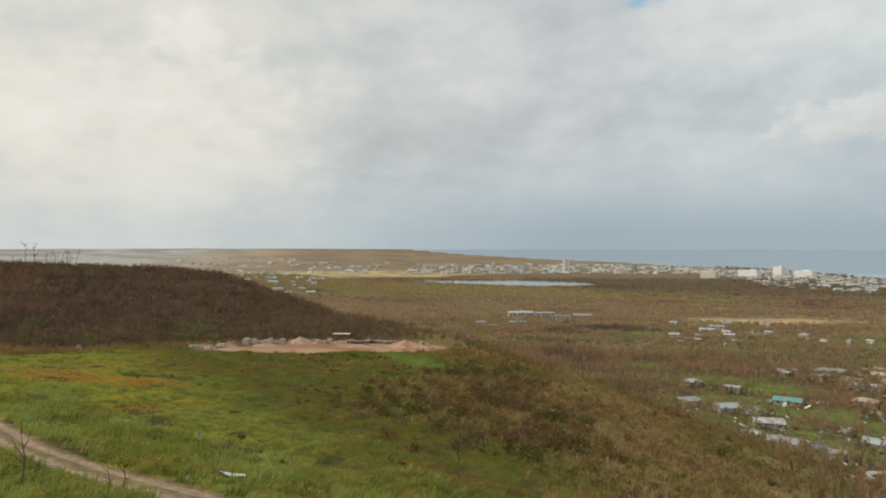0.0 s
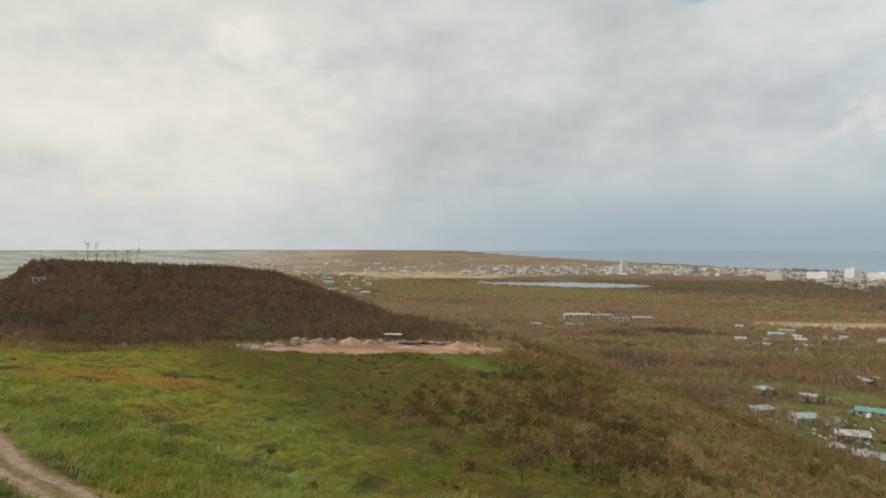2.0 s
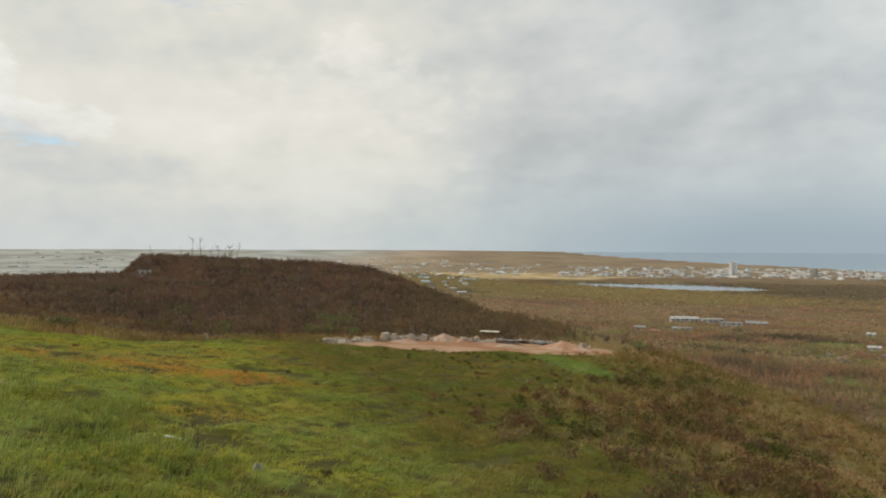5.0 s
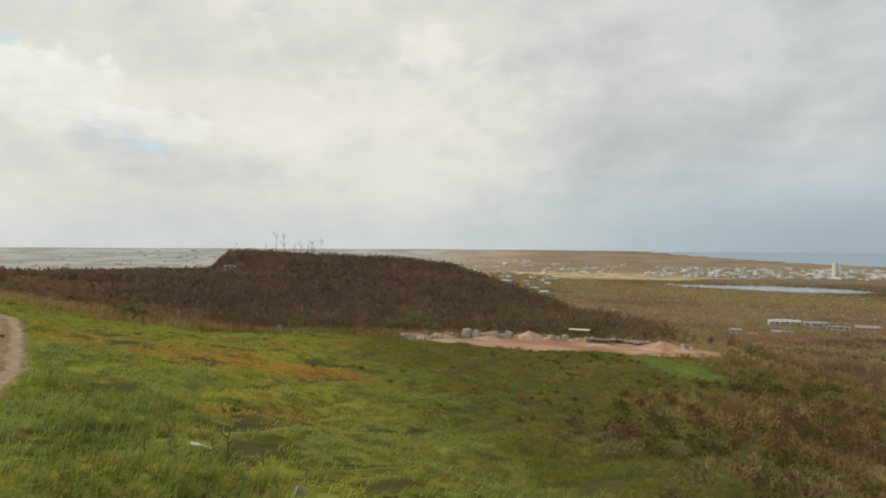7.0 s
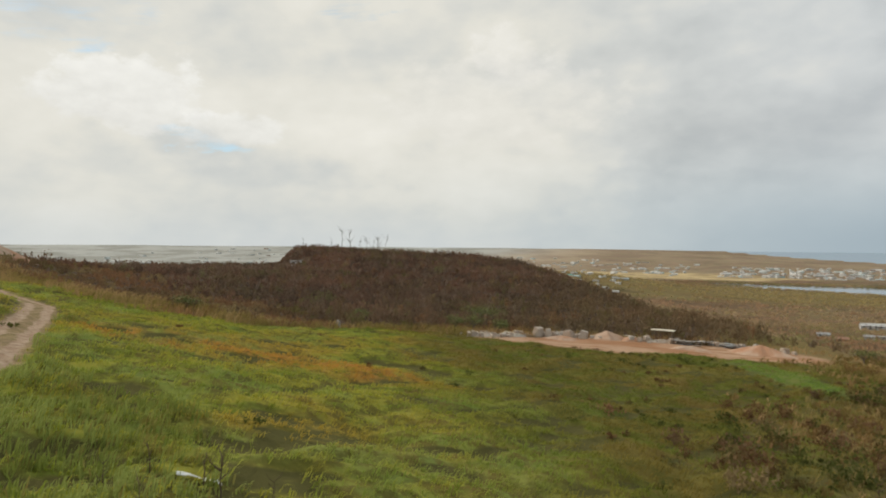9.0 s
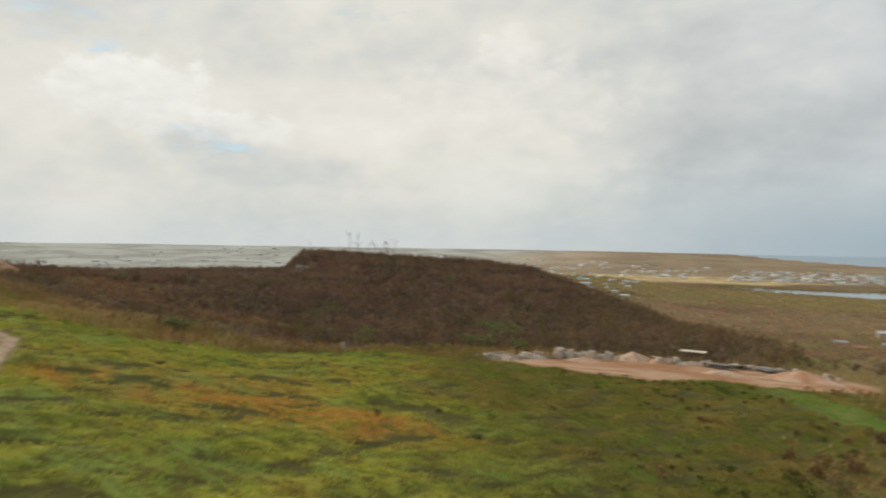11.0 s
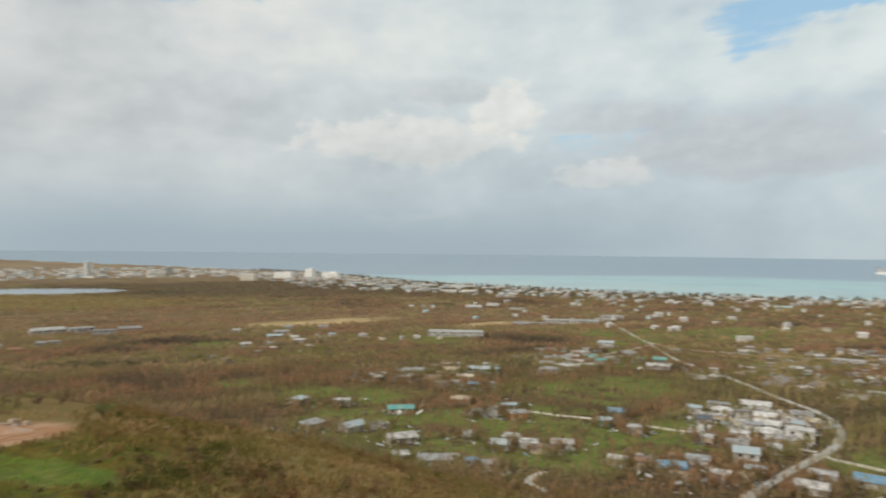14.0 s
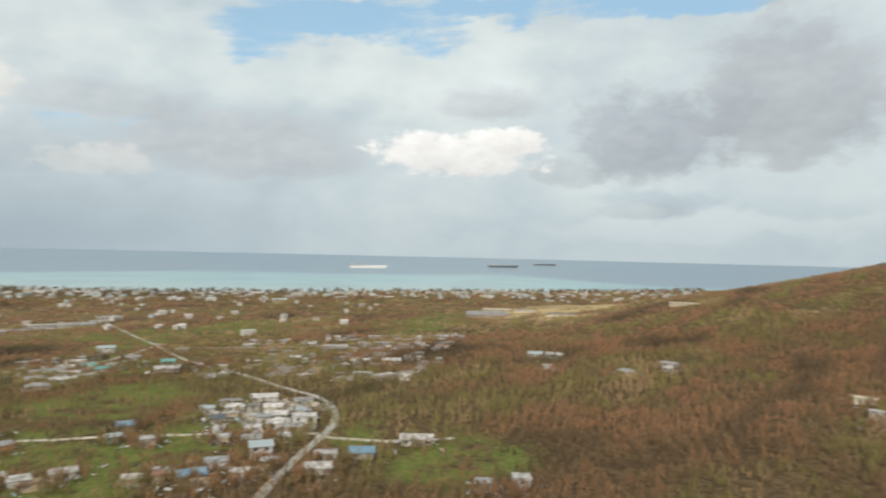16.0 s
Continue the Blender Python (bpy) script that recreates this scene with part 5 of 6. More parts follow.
sheets(-25.5, 203, 10, 6, 1, "tin", "stack of bent grey roofing sheets")
sheets(-22, 205.5, -20, 5, 2, "grey", "stack of grey boards beside the soil")
sheets(-16.5, 205, 15, 5, 3, "tin", "stack of bent grey roofing sheets")
sheets(-60, 183.5, 30, 4, 4, "cream", "scattered pale boards on the pad's edge")
sheets(-38, 206, 0, 4, 5, "cream", "scattered pale boards behind the soil")


# ---- small things in the meadow ----
def tarp(x, y, turn, w, d, label, mat, seed):
    """A crumpled sheet lying on the grass."""
    u, v = np.meshgrid(np.linspace(-0.5, 0.5, 16), np.linspace(-0.5, 0.5, 10), indexing="ij")
    c, s = math.cos(radians(turn)), math.sin(radians(turn))
    px, py = x + u * w * c - v * d * s * (1 + 0.4 * u), y + u * w * s + v * d * c
    base = surface_at(x, y)
    z = rough_height(px, py) - base + 0.16 + 0.12 * soft_noise(u * w, v * d, 0.9, seed) + 0.06 * soft_noise(u * w, v * d, 0.4, seed + 1)
    top = np.stack([px - x, py - y, z], -1).reshape(-1, 3)
    i, j = np.meshgrid(np.arange(15), np.arange(9), indexing="ij")
    faces = np.stack([i * 10 + j, (i + 1) * 10 + j, (i + 1) * 10 + j + 1, i * 10 + j + 1], -1).reshape(-1, 4)
    low = top - np.array([0, 0, 0.03])
    mesh = sheet("tarpaulin", np.concatenate([top, low]), np.concatenate([faces, faces[:, ::-1] + 160]))
    mesh.materials.append(mat)
    ob = new("tarpaulin", mesh)
    ob.location = (x, y, base)
    return tagged(ob, label, "tarpaulin")


tarp(-14.9, 46.8, 15, 2.0, 1.0, "crumpled white sheet lying in the grass", PAINT["bright"], 1)
tarp(-30.3, 65.3, 56, 1.6, 0.45, "crumpled pale sheet half hidden in tall grass", PAINT["bright"], 2)
heap(-22.9, 62.7, 0.44, 0.34, 0.45, 30, "plastic_sheet", "crumpled white plastic sheet caught in the grass", PAINT["white"], "plastic sheet", 3)
tarp(18, 199, 0, 1.6, 1.4, "white scrap caught on the brushy slope", PAINT["white"], 4)

sack = heap(-80.5, 148, 0.5, 0.5, 1.4, 0, "white_sack", "white filled sack standing at the meadow's edge", PAINT["white"], "sack", 6)
heap(-17.5, 45.8, 0.3, 0.3, 0.3, 0, "stone", "small pale stone by the track", RUBBLE, "stone", 7)

cabin = thing("hut", -226, 323, surface_at(-226, 323) + 0.3, 37)
part("wall", box(bmesh.new(), 0, 0, -1.5, 5.6, 3.6, 4.0), PAINT["white"], cabin)
part("roof", box(bmesh.new(), 0, 0, 2.504, 6.4, 4.4, 0.2), PAINT["tin"], cabin)
part("door", box(bmesh.new(), 1.2, -2.03, 0, 0.95, 0.12, 2.05), PAINT["timber"], cabin)
window(cabin, -1.2, -2.03, 1.0, 1.2, 1.1, False, True)
tagged(cabin, "small white hut with tin roof on the ridge", "hut")
CLEAR.append((-226, 323, 5)), CLEAR.append((-218, 312, 4)), CLEAR.append((-210, 300, 4))

heap(-181, 143, 12, 7, 5.2, 60, "soil_bank", "raw orange cut bank of soil above the brush", SOIL, "soil bank", 8)
CLEAR.append((-176, 138, 7))

# ---- trees stripped by the storm ----
BARK = plain_material("grey_bark", (0.19, 0.155, 0.125), (0.12, 0.095, 0.075), 0.9, bump=0.4)
STALK = plain_material("dry_stalk", (0.15, 0.105, 0.065), (0.09, 0.065, 0.04), 0.9)


def limb(bm, a, b, r0, r1, sides=5):
    a, b = Vector(a), Vector(b)
    q = (b - a).to_track_quat("Z", "Y")
    rings = []
    for p, r in ((a, r0), (b, r1)):
        rings.append([bm.verts.new(p + q @ Vector((r * math.cos(6.283 * k / sides), r * math.sin(6.283 * k / sides), 0))) for k in range(sides)])
    for k in range(sides):
        bm.faces.new((rings[0][k], rings[0][(k + 1) % sides], rings[1][(k + 1) % sides], rings[1][k]))
    bm.faces.new(rings[1])


def bare_tree(x, y, h, seed, thick=0.02, limbs=6, mat=None, name="dead_tree", label="bare storm-stripped tree on the ridge crest", category="tree", group="bare trees on the crest", lean=0.06):
    """A broken-topped trunk with crooked limbs."""
    rnd = random.Random(seed)
    ob = thing(name, x, y, surface_at(x, y) - 0.3, rnd.uniform(0, 360))
    bm, spine = bmesh.new(), [Vector((0, 0, 0))]
    for k in range(5):
        spine.append(spine[-1] + Vector((rnd.uniform(-lean, lean), rnd.uniform(-lean, lean), 0.2)) * h)
    for k in range(5):
        limb(bm, spine[k], spine[k + 1], h * thick * (1 - 0.17 * k), h * thick * (1 - 0.17 * (k + 1)), 6)
    part("trunk", bm, mat or BARK, ob)
    for k in range(limbs):
        s = rnd.uniform(0.35, 0.98) * 5
        at0 = spine[int(min(s, 4.99))].lerp(spine[int(min(s, 4.99)) + 1], s % 1)
        a, r = rnd.uniform(0, 6.283), h * rnd.uniform(0.12, 0.26)
        mid = at0 + Vector((math.cos(a) * r * 0.6, math.sin(a) * r * 0.6, r * 0.5))
        bm = bmesh.new()
        limb(bm, at0, mid, h * thick * 0.45, h * thick * 0.3, 5)
        limb(bm, mid, mid + Vector((math.cos(a + 0.4) * r * 0.4, math.sin(a + 0.4) * r * 0.4, r * 0.8)), h * thick * 0.3, h * thick * 0.1, 4)
        part("branch", bm, mat or BARK, ob)
    return tagged(ob, label, category, group)


def crest_spot(bearing, d):
    """A place at that bearing (degrees right of +y) and distance from the middle of the walk."""
    return -6.7 + d * math.sin(radians(bearing)), 36.4 + d * math.cos(radians(bearing))


for k, (bearing, h) in enumerate(((-33.8, 13), (-33.2, 14), (-32.4, 9), (-31.8, 10), (-31.3, 9), (-31.0, 11), (-30.7, 10), (-30.3, 11), (-37.0, 8), (-34.6, 7))):
    bare_tree(*crest_spot(bearing, 425 + 7 * (k % 3)), h, 40 + k)
bare_tree(-188, 141, 11, 60, 0.03, 9, label="leaning bare tree behind the soil bank")
for k, (x, y, h) in enumerate(((-23.4, 37.2, 3.6), (-19.2, 40.2, 2.4), (-19.9, 39.7, 2.0), (1.6, 64.5, 4.2), (2.2, 60.5, 1.6), (-27.8, 63.6, 2.4), (-29.2, 64.4, 1.6), (-31.9, 64.5, 1.5), (-27.0, 65.8, 1.5), (-30.8, 61.6, 1.5), (-23.6, 64.4, 1.3), (-28.4, 61.0, 1.4), (-24.4, 58.4, 1.5))):
    bare_tree(x, y, h, 80 + k, 0.024, 6, STALK, "dry_stalk", "thin dry brown stalk in the tall grass", "dry plant", "dry stalks", 0.05)
for k, (x, y, h) in enumerate(((5, 83, 3.0), (2, 86, 2.6), (-1, 89, 2.4), (8, 92, 3.2), (-4, 100, 2.8), (12, 100, 3.0), (-88, 121, 3.0), (-84, 130, 2.8), (-93, 122, 3.2), (-79, 156, 2.6))):
    bare_tree(x, y, h, 120 + k, 0.018, 14, STALK, "dry_shrub", "leafless tan shrub at the meadow's edge", "shrub", "dry shrubs", 0.09)

# ---- leafy shrubs that kept their green ----
FRESH, n, bsdf, at = material("fresh_leaves", 0.7, spec=0.2)
n.put(bsdf.inputs["Base Color"], n.mix(n.ramp(at.outputs["Random Per Island"], 0.2, 0.8), (0.100, 0.125, 0.036), (0.220, 0.215, 0.070)))


def leafy_tree(x, y, h, wide, seed, label="yellow-green leafy shrub tree before the dark brush"):
    """A short forked trunk under a ragged crown of single leaves."""
    rnd = random.Random(seed)
    ob = thing("leafy_tree", x, y, surface_at(x, y) - 0.2, rnd.uniform(0, 360))
    bm, tips = bmesh.new(), []
    limb(bm, (0, 0, 0), (0.1, 0.05, 0.35 * h), 0.05 * h, 0.04 * h, 6)
    for k in range(6):
        a, r = k * 1.05 + rnd.uniform(-0.3, 0.3), wide * rnd.uniform(0.35, 0.75)
        tip = Vector((r * math.cos(a), r * math.sin(a), h * rnd.uniform(0.55, 0.9)))
        limb(bm, (0.1, 0.05, 0.3 * h), tip, 0.03 * h, 0.008 * h, 5)
        tips.append(tip)
    part("trunk", bm, BARK, ob)
    bm = bmesh.new()
    for k in range(700):
        c = rnd.choice(tips) + Vector((rnd.gauss(0, 0.26 * wide), rnd.gauss(0, 0.26 * wide), rnd.gauss(0, 0.13 * h)))
        u, v = (Vector((rnd.gauss(0, 1), rnd.gauss(0, 1), rnd.gauss(0, 0.6))).normalized() * rnd.uniform(0.12, 0.24) for _ in range(2))
        bm.faces.new([bm.verts.new(c + q) for q in (u, 0.5 * v, -u, -0.5 * v)])
    part("crown", bm, FRESH, ob)
    return tagged(ob, label, "tree", "leafy trees by the brush")


for k, (x, y, h, w) in enumerate(((-69, 184, 4.2, 3.0), (-72.5, 182, 3.0, 2.4), (-64, 188, 3.0, 2.2), (-88, 168, 2.6, 2.2), (-97, 128, 2.4, 2.0), (8, 206, 3.0, 2.2), (-77, 212, 5.2, 4.2), (-81, 217, 5.0, 4.0), (-73, 209, 4.6, 3.6), (-85, 221, 4.4, 3.4))):
    leafy_tree(x, y, h, w, 200 + k)
CLEAR.extend(((-69, 183, 2.5), (-77, 212, 4), (-81, 217, 4), (-74, 208, 3.5)))

# ---- parked cars by the school ----
TYRE = plain_material("tyre_rubber", (0.02, 0.02, 0.02), (0.04, 0.04, 0.04), 0.9)


def car(x, y, turn, paint, label):
    ob = thing("car", x, y, surface_at(x, y) + 0.05, turn)
    bm = bmesh.new()
    prism(bm, [(-2.1, 0.35), (2.1, 0.35), (2.15, 0.75), (1.2, 0.92), (-2.0, 0.95), (-2.15, 0.7)], -0.85, 0.85)
    body = part("body", bm, PAINT[paint], ob)
    part("cabin", prism(bmesh.new(), [(-1.7, 0.953), (1.0, 0.93), (0.35, 1.45), (-1.35, 1.48)], -0.72, 0.72), GLASS, ob)
    for wx in (-1.3, 1.35):
        for wy in (-0.8, 0.8):
            bm = bmesh.new()
            bmesh.ops.create_cone(bm, cap_ends=True, segments=14, radius1=0.32, radius2=0.32, depth=0.22, matrix=pose(wx, wy, 0.3, 90))
            part("wheel", bm, TYRE, ob)
    CLEAR.append((x, y, 4))
    return tagged(ob, label, "car", "parked cars")


for k, (x, y, paint) in enumerate(((298, 198, "blue"), (301, 195, "white"), (304, 199, "blue"), (295, 201, "tin"), (308, 203, "dark"), (300, 206, "white"), (226, 184, "white"), (246, 216, "rust"), (268, 236, "white"))):
    car(x, y, 30 + 40 * k, paint, {"blue": "blue", "white": "white", "tin": "silver", "dark": "dark", "rust": "rust-red"}[paint] + " car parked beside the hamlet road")


# ---- ships at anchor ----
HULL_W = PAINT["white"]


def ship(x, y, turn, length, hull, label, house_at):
    z = float(rise(np.hypot(x, y)))
    ob = thing("ship", x, y, z - 1.5, turn)
    L, b, h = length, length * 0.13, length * 0.055
    bm = bmesh.new()
    outline = [(-0.5, -0.42), (-0.47, -0.5), (0.38, -0.5), (0.47, -0.25), (0.5, 0), (0.47, 0.25), (0.38, 0.5), (-0.47, 0.5), (-0.5, 0.42)]
    low, top = [bm.verts.new((u * L * 0.96, v * b * 0.9, 0)) for u, v in outline], [bm.verts.new((u * L, v * b, h * (1.5 if u > 0.4 else 1))) for u, v in outline]
    bm.faces.new(low[::-1]), bm.faces.new(top)
    for k in range(len(outline)):
        j = (k + 1) % len(outline)
        bm.faces.new((low[k], low[j], top[j], top[k]))
    part("hull", bm, PAINT[hull], ob)
    part("deck_house", box(bmesh.new(), house_at * L, 0, h, 0.1 * L, b * 0.8, 0.07 * L), HULL_W, ob)
    part("bridge", box(bmesh.new(), house_at * L, 0, h + 0.07 * L + 0.01, 0.06 * L, b * 0.9, 0.02 * L), HULL_W, ob)
    part("funnel", box(bmesh.new(), house_at * L - 0.035 * L, 0, h + 0.09 * L, 0.02 * L, 0.02 * L, 0.03 * L), PAINT["blue"], ob)
    for k in range(5):
        part("hatch", box(bmesh.new(), (-0.3 + 0.14 * k) * L, 0, h, 0.11 * L, b * 0.6, 0.012 * L), PAINT["grey"], ob)
    for k in (-0.16, 0.12):
        part("crane", box(bmesh.new(), k * L, 0, h, 0.012 * L, 0.012 * L, 0.06 * L), PAINT["cream"], ob)
    return tagged(ob, label, "ship", "anchored ships")


ship(3870, 1220, -65, 235, "bright", "white and grey cargo ship at anchor", -0.42)
ship(4316, 452, -82, 195, "dark", "dark-hulled cargo ship at anchor", -0.42)
ship(4560, 190, -84, 150, "dark", "far dark cargo ship near the horizon", -0.42)

# ---- plants in masses ----
def clumps(name, spots, wide, tall, per, size, mat, label, category, stems=2, seed=1, flat=0.6, upright=0.0, stem_wide=0.16):
    """One object of many small leaf-like pieces: each spot gets a ragged tuft of wide x tall metres, with bare stems."""
    rng = np.random.default_rng(seed)
    n = len(spots)
    k = np.repeat(np.arange(n), per)
    way = rng.normal(size=(len(k), 3))
    way /= np.linalg.norm(way, axis=1)[:, None]
    reach = rng.random(len(k)) ** 0.45
    # uneven tops: lobes differ from side to side
    lobe = 0.72 + 0.28 * np.sin(3 * np.arctan2(way[:, 1], way[:, 0]) + 6.28 * rng.random(n)[k])
    mid = spots[k] + way * reach[:, None] * np.stack([wide[k] * lobe, wide[k] * lobe, tall[k] * 0.5], 1)
    mid[:, 2] += tall[k] * 0.52
    u, v = rng.normal(size=(len(k), 3)), rng.normal(size=(len(k), 3))
    u[:, 2] *= flat + 0.4
    u, v = u * [1 - upright * 0.6, 1 - upright * 0.6, 1] + np.array([0, 0, 2.2 * upright]) * np.sign(u[:, 2:] + 1e-9), v * [1, 1, 1 - 0.7 * upright]
    s = (size * (0.6 + 0.8 * rng.random(len(k))))[:, None]
    u, v = u / np.linalg.norm(u, axis=1)[:, None] * s, v / np.linalg.norm(v, axis=1)[:, None] * s
    u, v = u * (1 + 0.9 * upright), v * (1 - 0.45 * upright)
    co = np.stack([mid + u, mid - 0.5 * u + 0.8 * v, mid - 0.5 * u - 0.8 * v], 1).reshape(-1, 3)
    if stems:
        j = np.repeat(np.arange(n), stems)
        foot = spots[j] + np.column_stack([rng.normal(size=(len(j), 2)) * 0.3 * wide[j][:, None], -0.2 * np.ones(len(j))])
        top = foot + np.column_stack([rng.normal(size=(len(j), 2)) * 0.22 * tall[j][:, None], tall[j] * (0.75 + 0.5 * rng.random(len(j)))])
        a = 6.28 * rng.random(len(j))
        side = np.column_stack([np.cos(a), np.sin(a), 0 * a]) * stem_wide
        co = np.concatenate([co, np.stack([foot - side, foot + side, top], 1).reshape(-1, 3)])
    mesh = sheet(name, co, np.arange(len(co)).reshape(-1, 3), False)
    mesh.materials.append(mat)
    return tagged(new(name, mesh), label, category, kind="stuff")


def scatter(x0, x1, y0, y1, step, seed, keep):
    """Jittered spots on a grid, where keep(x, y) is above chance."""
    rng = np.random.default_rng(seed)
    x, y = np.meshgrid(np.arange(x0, x1, step), np.arange(y0, y1, step))
    x, y = (q.ravel() + step * (rng.random(q.size) - 0.5) for q in (x, y))
    ok = rng.random(x.size) < keep(x, y)
    return x[ok], y[ok], rng


def bearing(x, y):
    return np.degrees(np.arctan2(x + 12, y - 30))


def open_ground(x, y, extra=0.0):
    """0 on roads, yards and house plots, 1 elsewhere."""
    free = np.ones(len(x))
    for a, b, c in CLEAR:
        free[(x - a) ** 2 + (y - b) ** 2 < (c + extra) ** 2] = 0
    return free


def on_hill(x, y):
    over = x - np.interp(y, EDGE_Y, EDGE_X)
    return np.where(over > 0, np.exp(-(over / 105) ** 2), 1) * np.exp(-(np.maximum(y - 430, 0) / 120) ** 2)


def along_knoll(x, y):
    """Metres along the crest, from the knoll's steep end."""
    return 0.776 * x + 0.63 * y


def brush_cover(x, y):
    grass, soil = zones(x, y)[:2]
    front = -below_line(x, y, BRUSH_EDGE)
    return smooth(0, 15, front + 4 * soft_noise(x, y, 27, 47)) * (grass < 0.4) * (soil < 0.3) * smooth(0.25, 0.6, on_hill(x, y)) * (y < 470) * smooth(-2, -26, x + 6 * soft_noise(x, y, 23, 48)) * open_ground(x, y)


# dense dark brush over the ridge
def depth_in(x, y):
    """Metres behind the meadow's edge."""
    return (-below_line(x, y, BRUSH_EDGE) + 9 * soft_noise(x, y, 33, 63)) / (0.7 + 1.5 * smooth(-70, -110, x))


x, y, rng = scatter(-400, 15, 100, 470, 3.0, 11, lambda x, y: 0.95 * brush_cover(x, y) * smooth(18, 38, depth_in(x, y)))
lump = 0.45 + 0.9 * value_noise(x / 9, y / 9, 41)
clumps("ridge_brush", np.column_stack([x, y, height(x, y)]), (1.2 + 1.3 * rng.random(len(x))) * lump, (1.7 + 2.2 * rng.random(len(x))) * lump, 25, 0.37, RIDGE, "dense dark storm-browned brush over the ridge", "brush", 4, 12, upright=0.5, stem_wide=0.08)
for name, mat, seed, step, label in (("ridge_thicket", RIDGE, 51, 8, "taller twiggy trees standing out of the ridge brush"), ("ridge_scrub", SCRUB, 75, 11, "tan and rust bare scrub among the ridge brush")):
    x, y, rng = scatter(-330, 0, 100, 400, step, seed, lambda x, y: 0.6 * brush_cover(x, y) * smooth(16, 40, depth_in(x, y)) * (along_knoll(x, y) > 18))
    clumps(name, np.column_stack([x, y, height(x, y)]), 1.3 + 1.5 * rng.random(len(x)), 2.6 + 1.8 * rng.random(len(x)), 60, 0.27, mat, label, "thicket", 12, seed + 1, upright=0.6, stem_wide=0.06)
# lower rust and tan scrub between the meadow and the dark brush
x, y, rng = scatter(-300, 0, 90, 300, 2.1, 65, lambda x, y: 0.92 * brush_cover(x, y) * smooth(42, 22, depth_in(x, y)))
lump = 0.75 + 0.6 * soft_noise(x, y, 14, 66)
clumps("edge_scrub", np.column_stack([x, y, height(x, y)]), 0.7 + 1.1 * rng.random(len(x)), (0.7 + 1.7 * rng.random(len(x)) ** 2) * lump, 24, 0.24, SCRUB, "rust and tan scrub before the dark brush", "scrub", 5, 67, upright=0.6, stem_wide=0.05)


# olive and rust brush on the flank of the hill
def flank_cover(x, y):
    grass, soil, green = zones(x, y)[:3]
    return (1 - grass) * (soil < 0.3) * (green < 0.5) * smooth(-3, 8, below_line(x, y, ((-40, 186), (0, 205), (60, 330), (140, 330), (200, 200)))) * smooth(0.06, 0.2, on_hill(x, y)) * (y > -40) * open_ground(x, y) * (0.35 + 0.6 * smooth(-0.35, 0.25, soft_noise(x, y, 26, 12)))


x, y, rng = scatter(-30, 175, -40, 330, 1.9, 13, flank_cover)
lump = 0.75 + 0.6 * soft_noise(x, y, 15, 42)
clumps("slope_brush", np.column_stack([x, y, height(x, y)]), 0.8 + 1.3 * rng.random(len(x)) ** 2, (0.5 + 2.2 * rng.random(len(x)) ** 2) * lump, 20, 0.26, SLOPE, "olive and rust brush on the hill's flank", "brush", 3, 14, upright=0.5, stem_wide=0.05)
def dark_patch(x, y):
    """The dense dark shrubs where the meadow breaks off."""
    return smooth(1.35, 0.5, in_oval(x, y, 8, 128, 22, 46, -16) + 0.35 * soft_noise(x, y, 19, 43))


def broken(x, y, seed):
    return smooth(0.30, 0.62, value_noise(x / 9, y / 9, seed) * 0.6 + value_noise(x / 3.5, y / 3.5, seed + 1) * 0.4)


for name, mat, seed, share, label in (("slope_thicket", SHRUB, 53, 0.62, "dark clustered shrubs on the hill's flank"), ("slope_scrub", SCRUB, 73, 0.55, "rust and tan twiggy scrub on the hill's flank")):
    x, y, rng = scatter(-30, 80, 55, 210, 2.8, seed, lambda x, y: share * broken(x, y, seed) * (dark_patch(x, y) + 0.12 * flank_cover(x, y) * smooth(0.25, 0.6, on_hill(x, y))) * (zones(x, y)[1] < 0.1) * (zones(x, y)[2] < 0.4))
    big = 0.45 + 0.8 * value_noise(x / 11, y / 11, seed + 2)
    clumps(name, np.column_stack([x, y, height(x, y)]), (1.6 + 1.6 * rng.random(len(x))) * big, (1.3 + 1.6 * rng.random(len(x))) * big, 90, 0.20, mat, label, "shrubs", 8, seed + 1, upright=0.25, stem_wide=0.035)
x, y, rng = scatter(-30, 120, 150, 360, 4.0, 15, lambda x, y: 0.9 * flank_cover(x, y + 40) * smooth(0, 20, y - 205) + 0.5 * (on_hill(x, y) > 0.1) * (y > 225) * (x > 0))
clumps("gully_brush", np.column_stack([x, y, height(x, y)]), 1.2 + 1.6 * rng.random(len(x)), 1.5 + 2.5 * rng.random(len(x)), 24, 0.45, WOODS, "taller tangled brush in the gully", "brush", 3, 16, upright=0.6)

# lone shrubs in the meadow
x, y, rng = scatter(-78, 18, 58, 188, 2.4, 17, lambda x, y: (0.012 + 0.55 * smooth(-42, 5, x + 0.3 * (y - 100)) * smooth(0.45, 0.65, value_noise(x / 8, y / 8, 44))) * zones(x, y)[0] * (zones(x, y)[1] < 0.1) * (zones(x, y)[2] < 0.3))
clumps("meadow_shrubs", np.column_stack([x, y, rough_height(x, y)]), 0.5 + 1.0 * rng.random(len(x)) ** 2, 0.3 + 0.55 * rng.random(len(x)) ** 2, 40, 0.15, SHRUB, "low dark shrubs dotted over the meadow", "shrubs", 3, 18, upright=0.2, stem_wide=0.03)


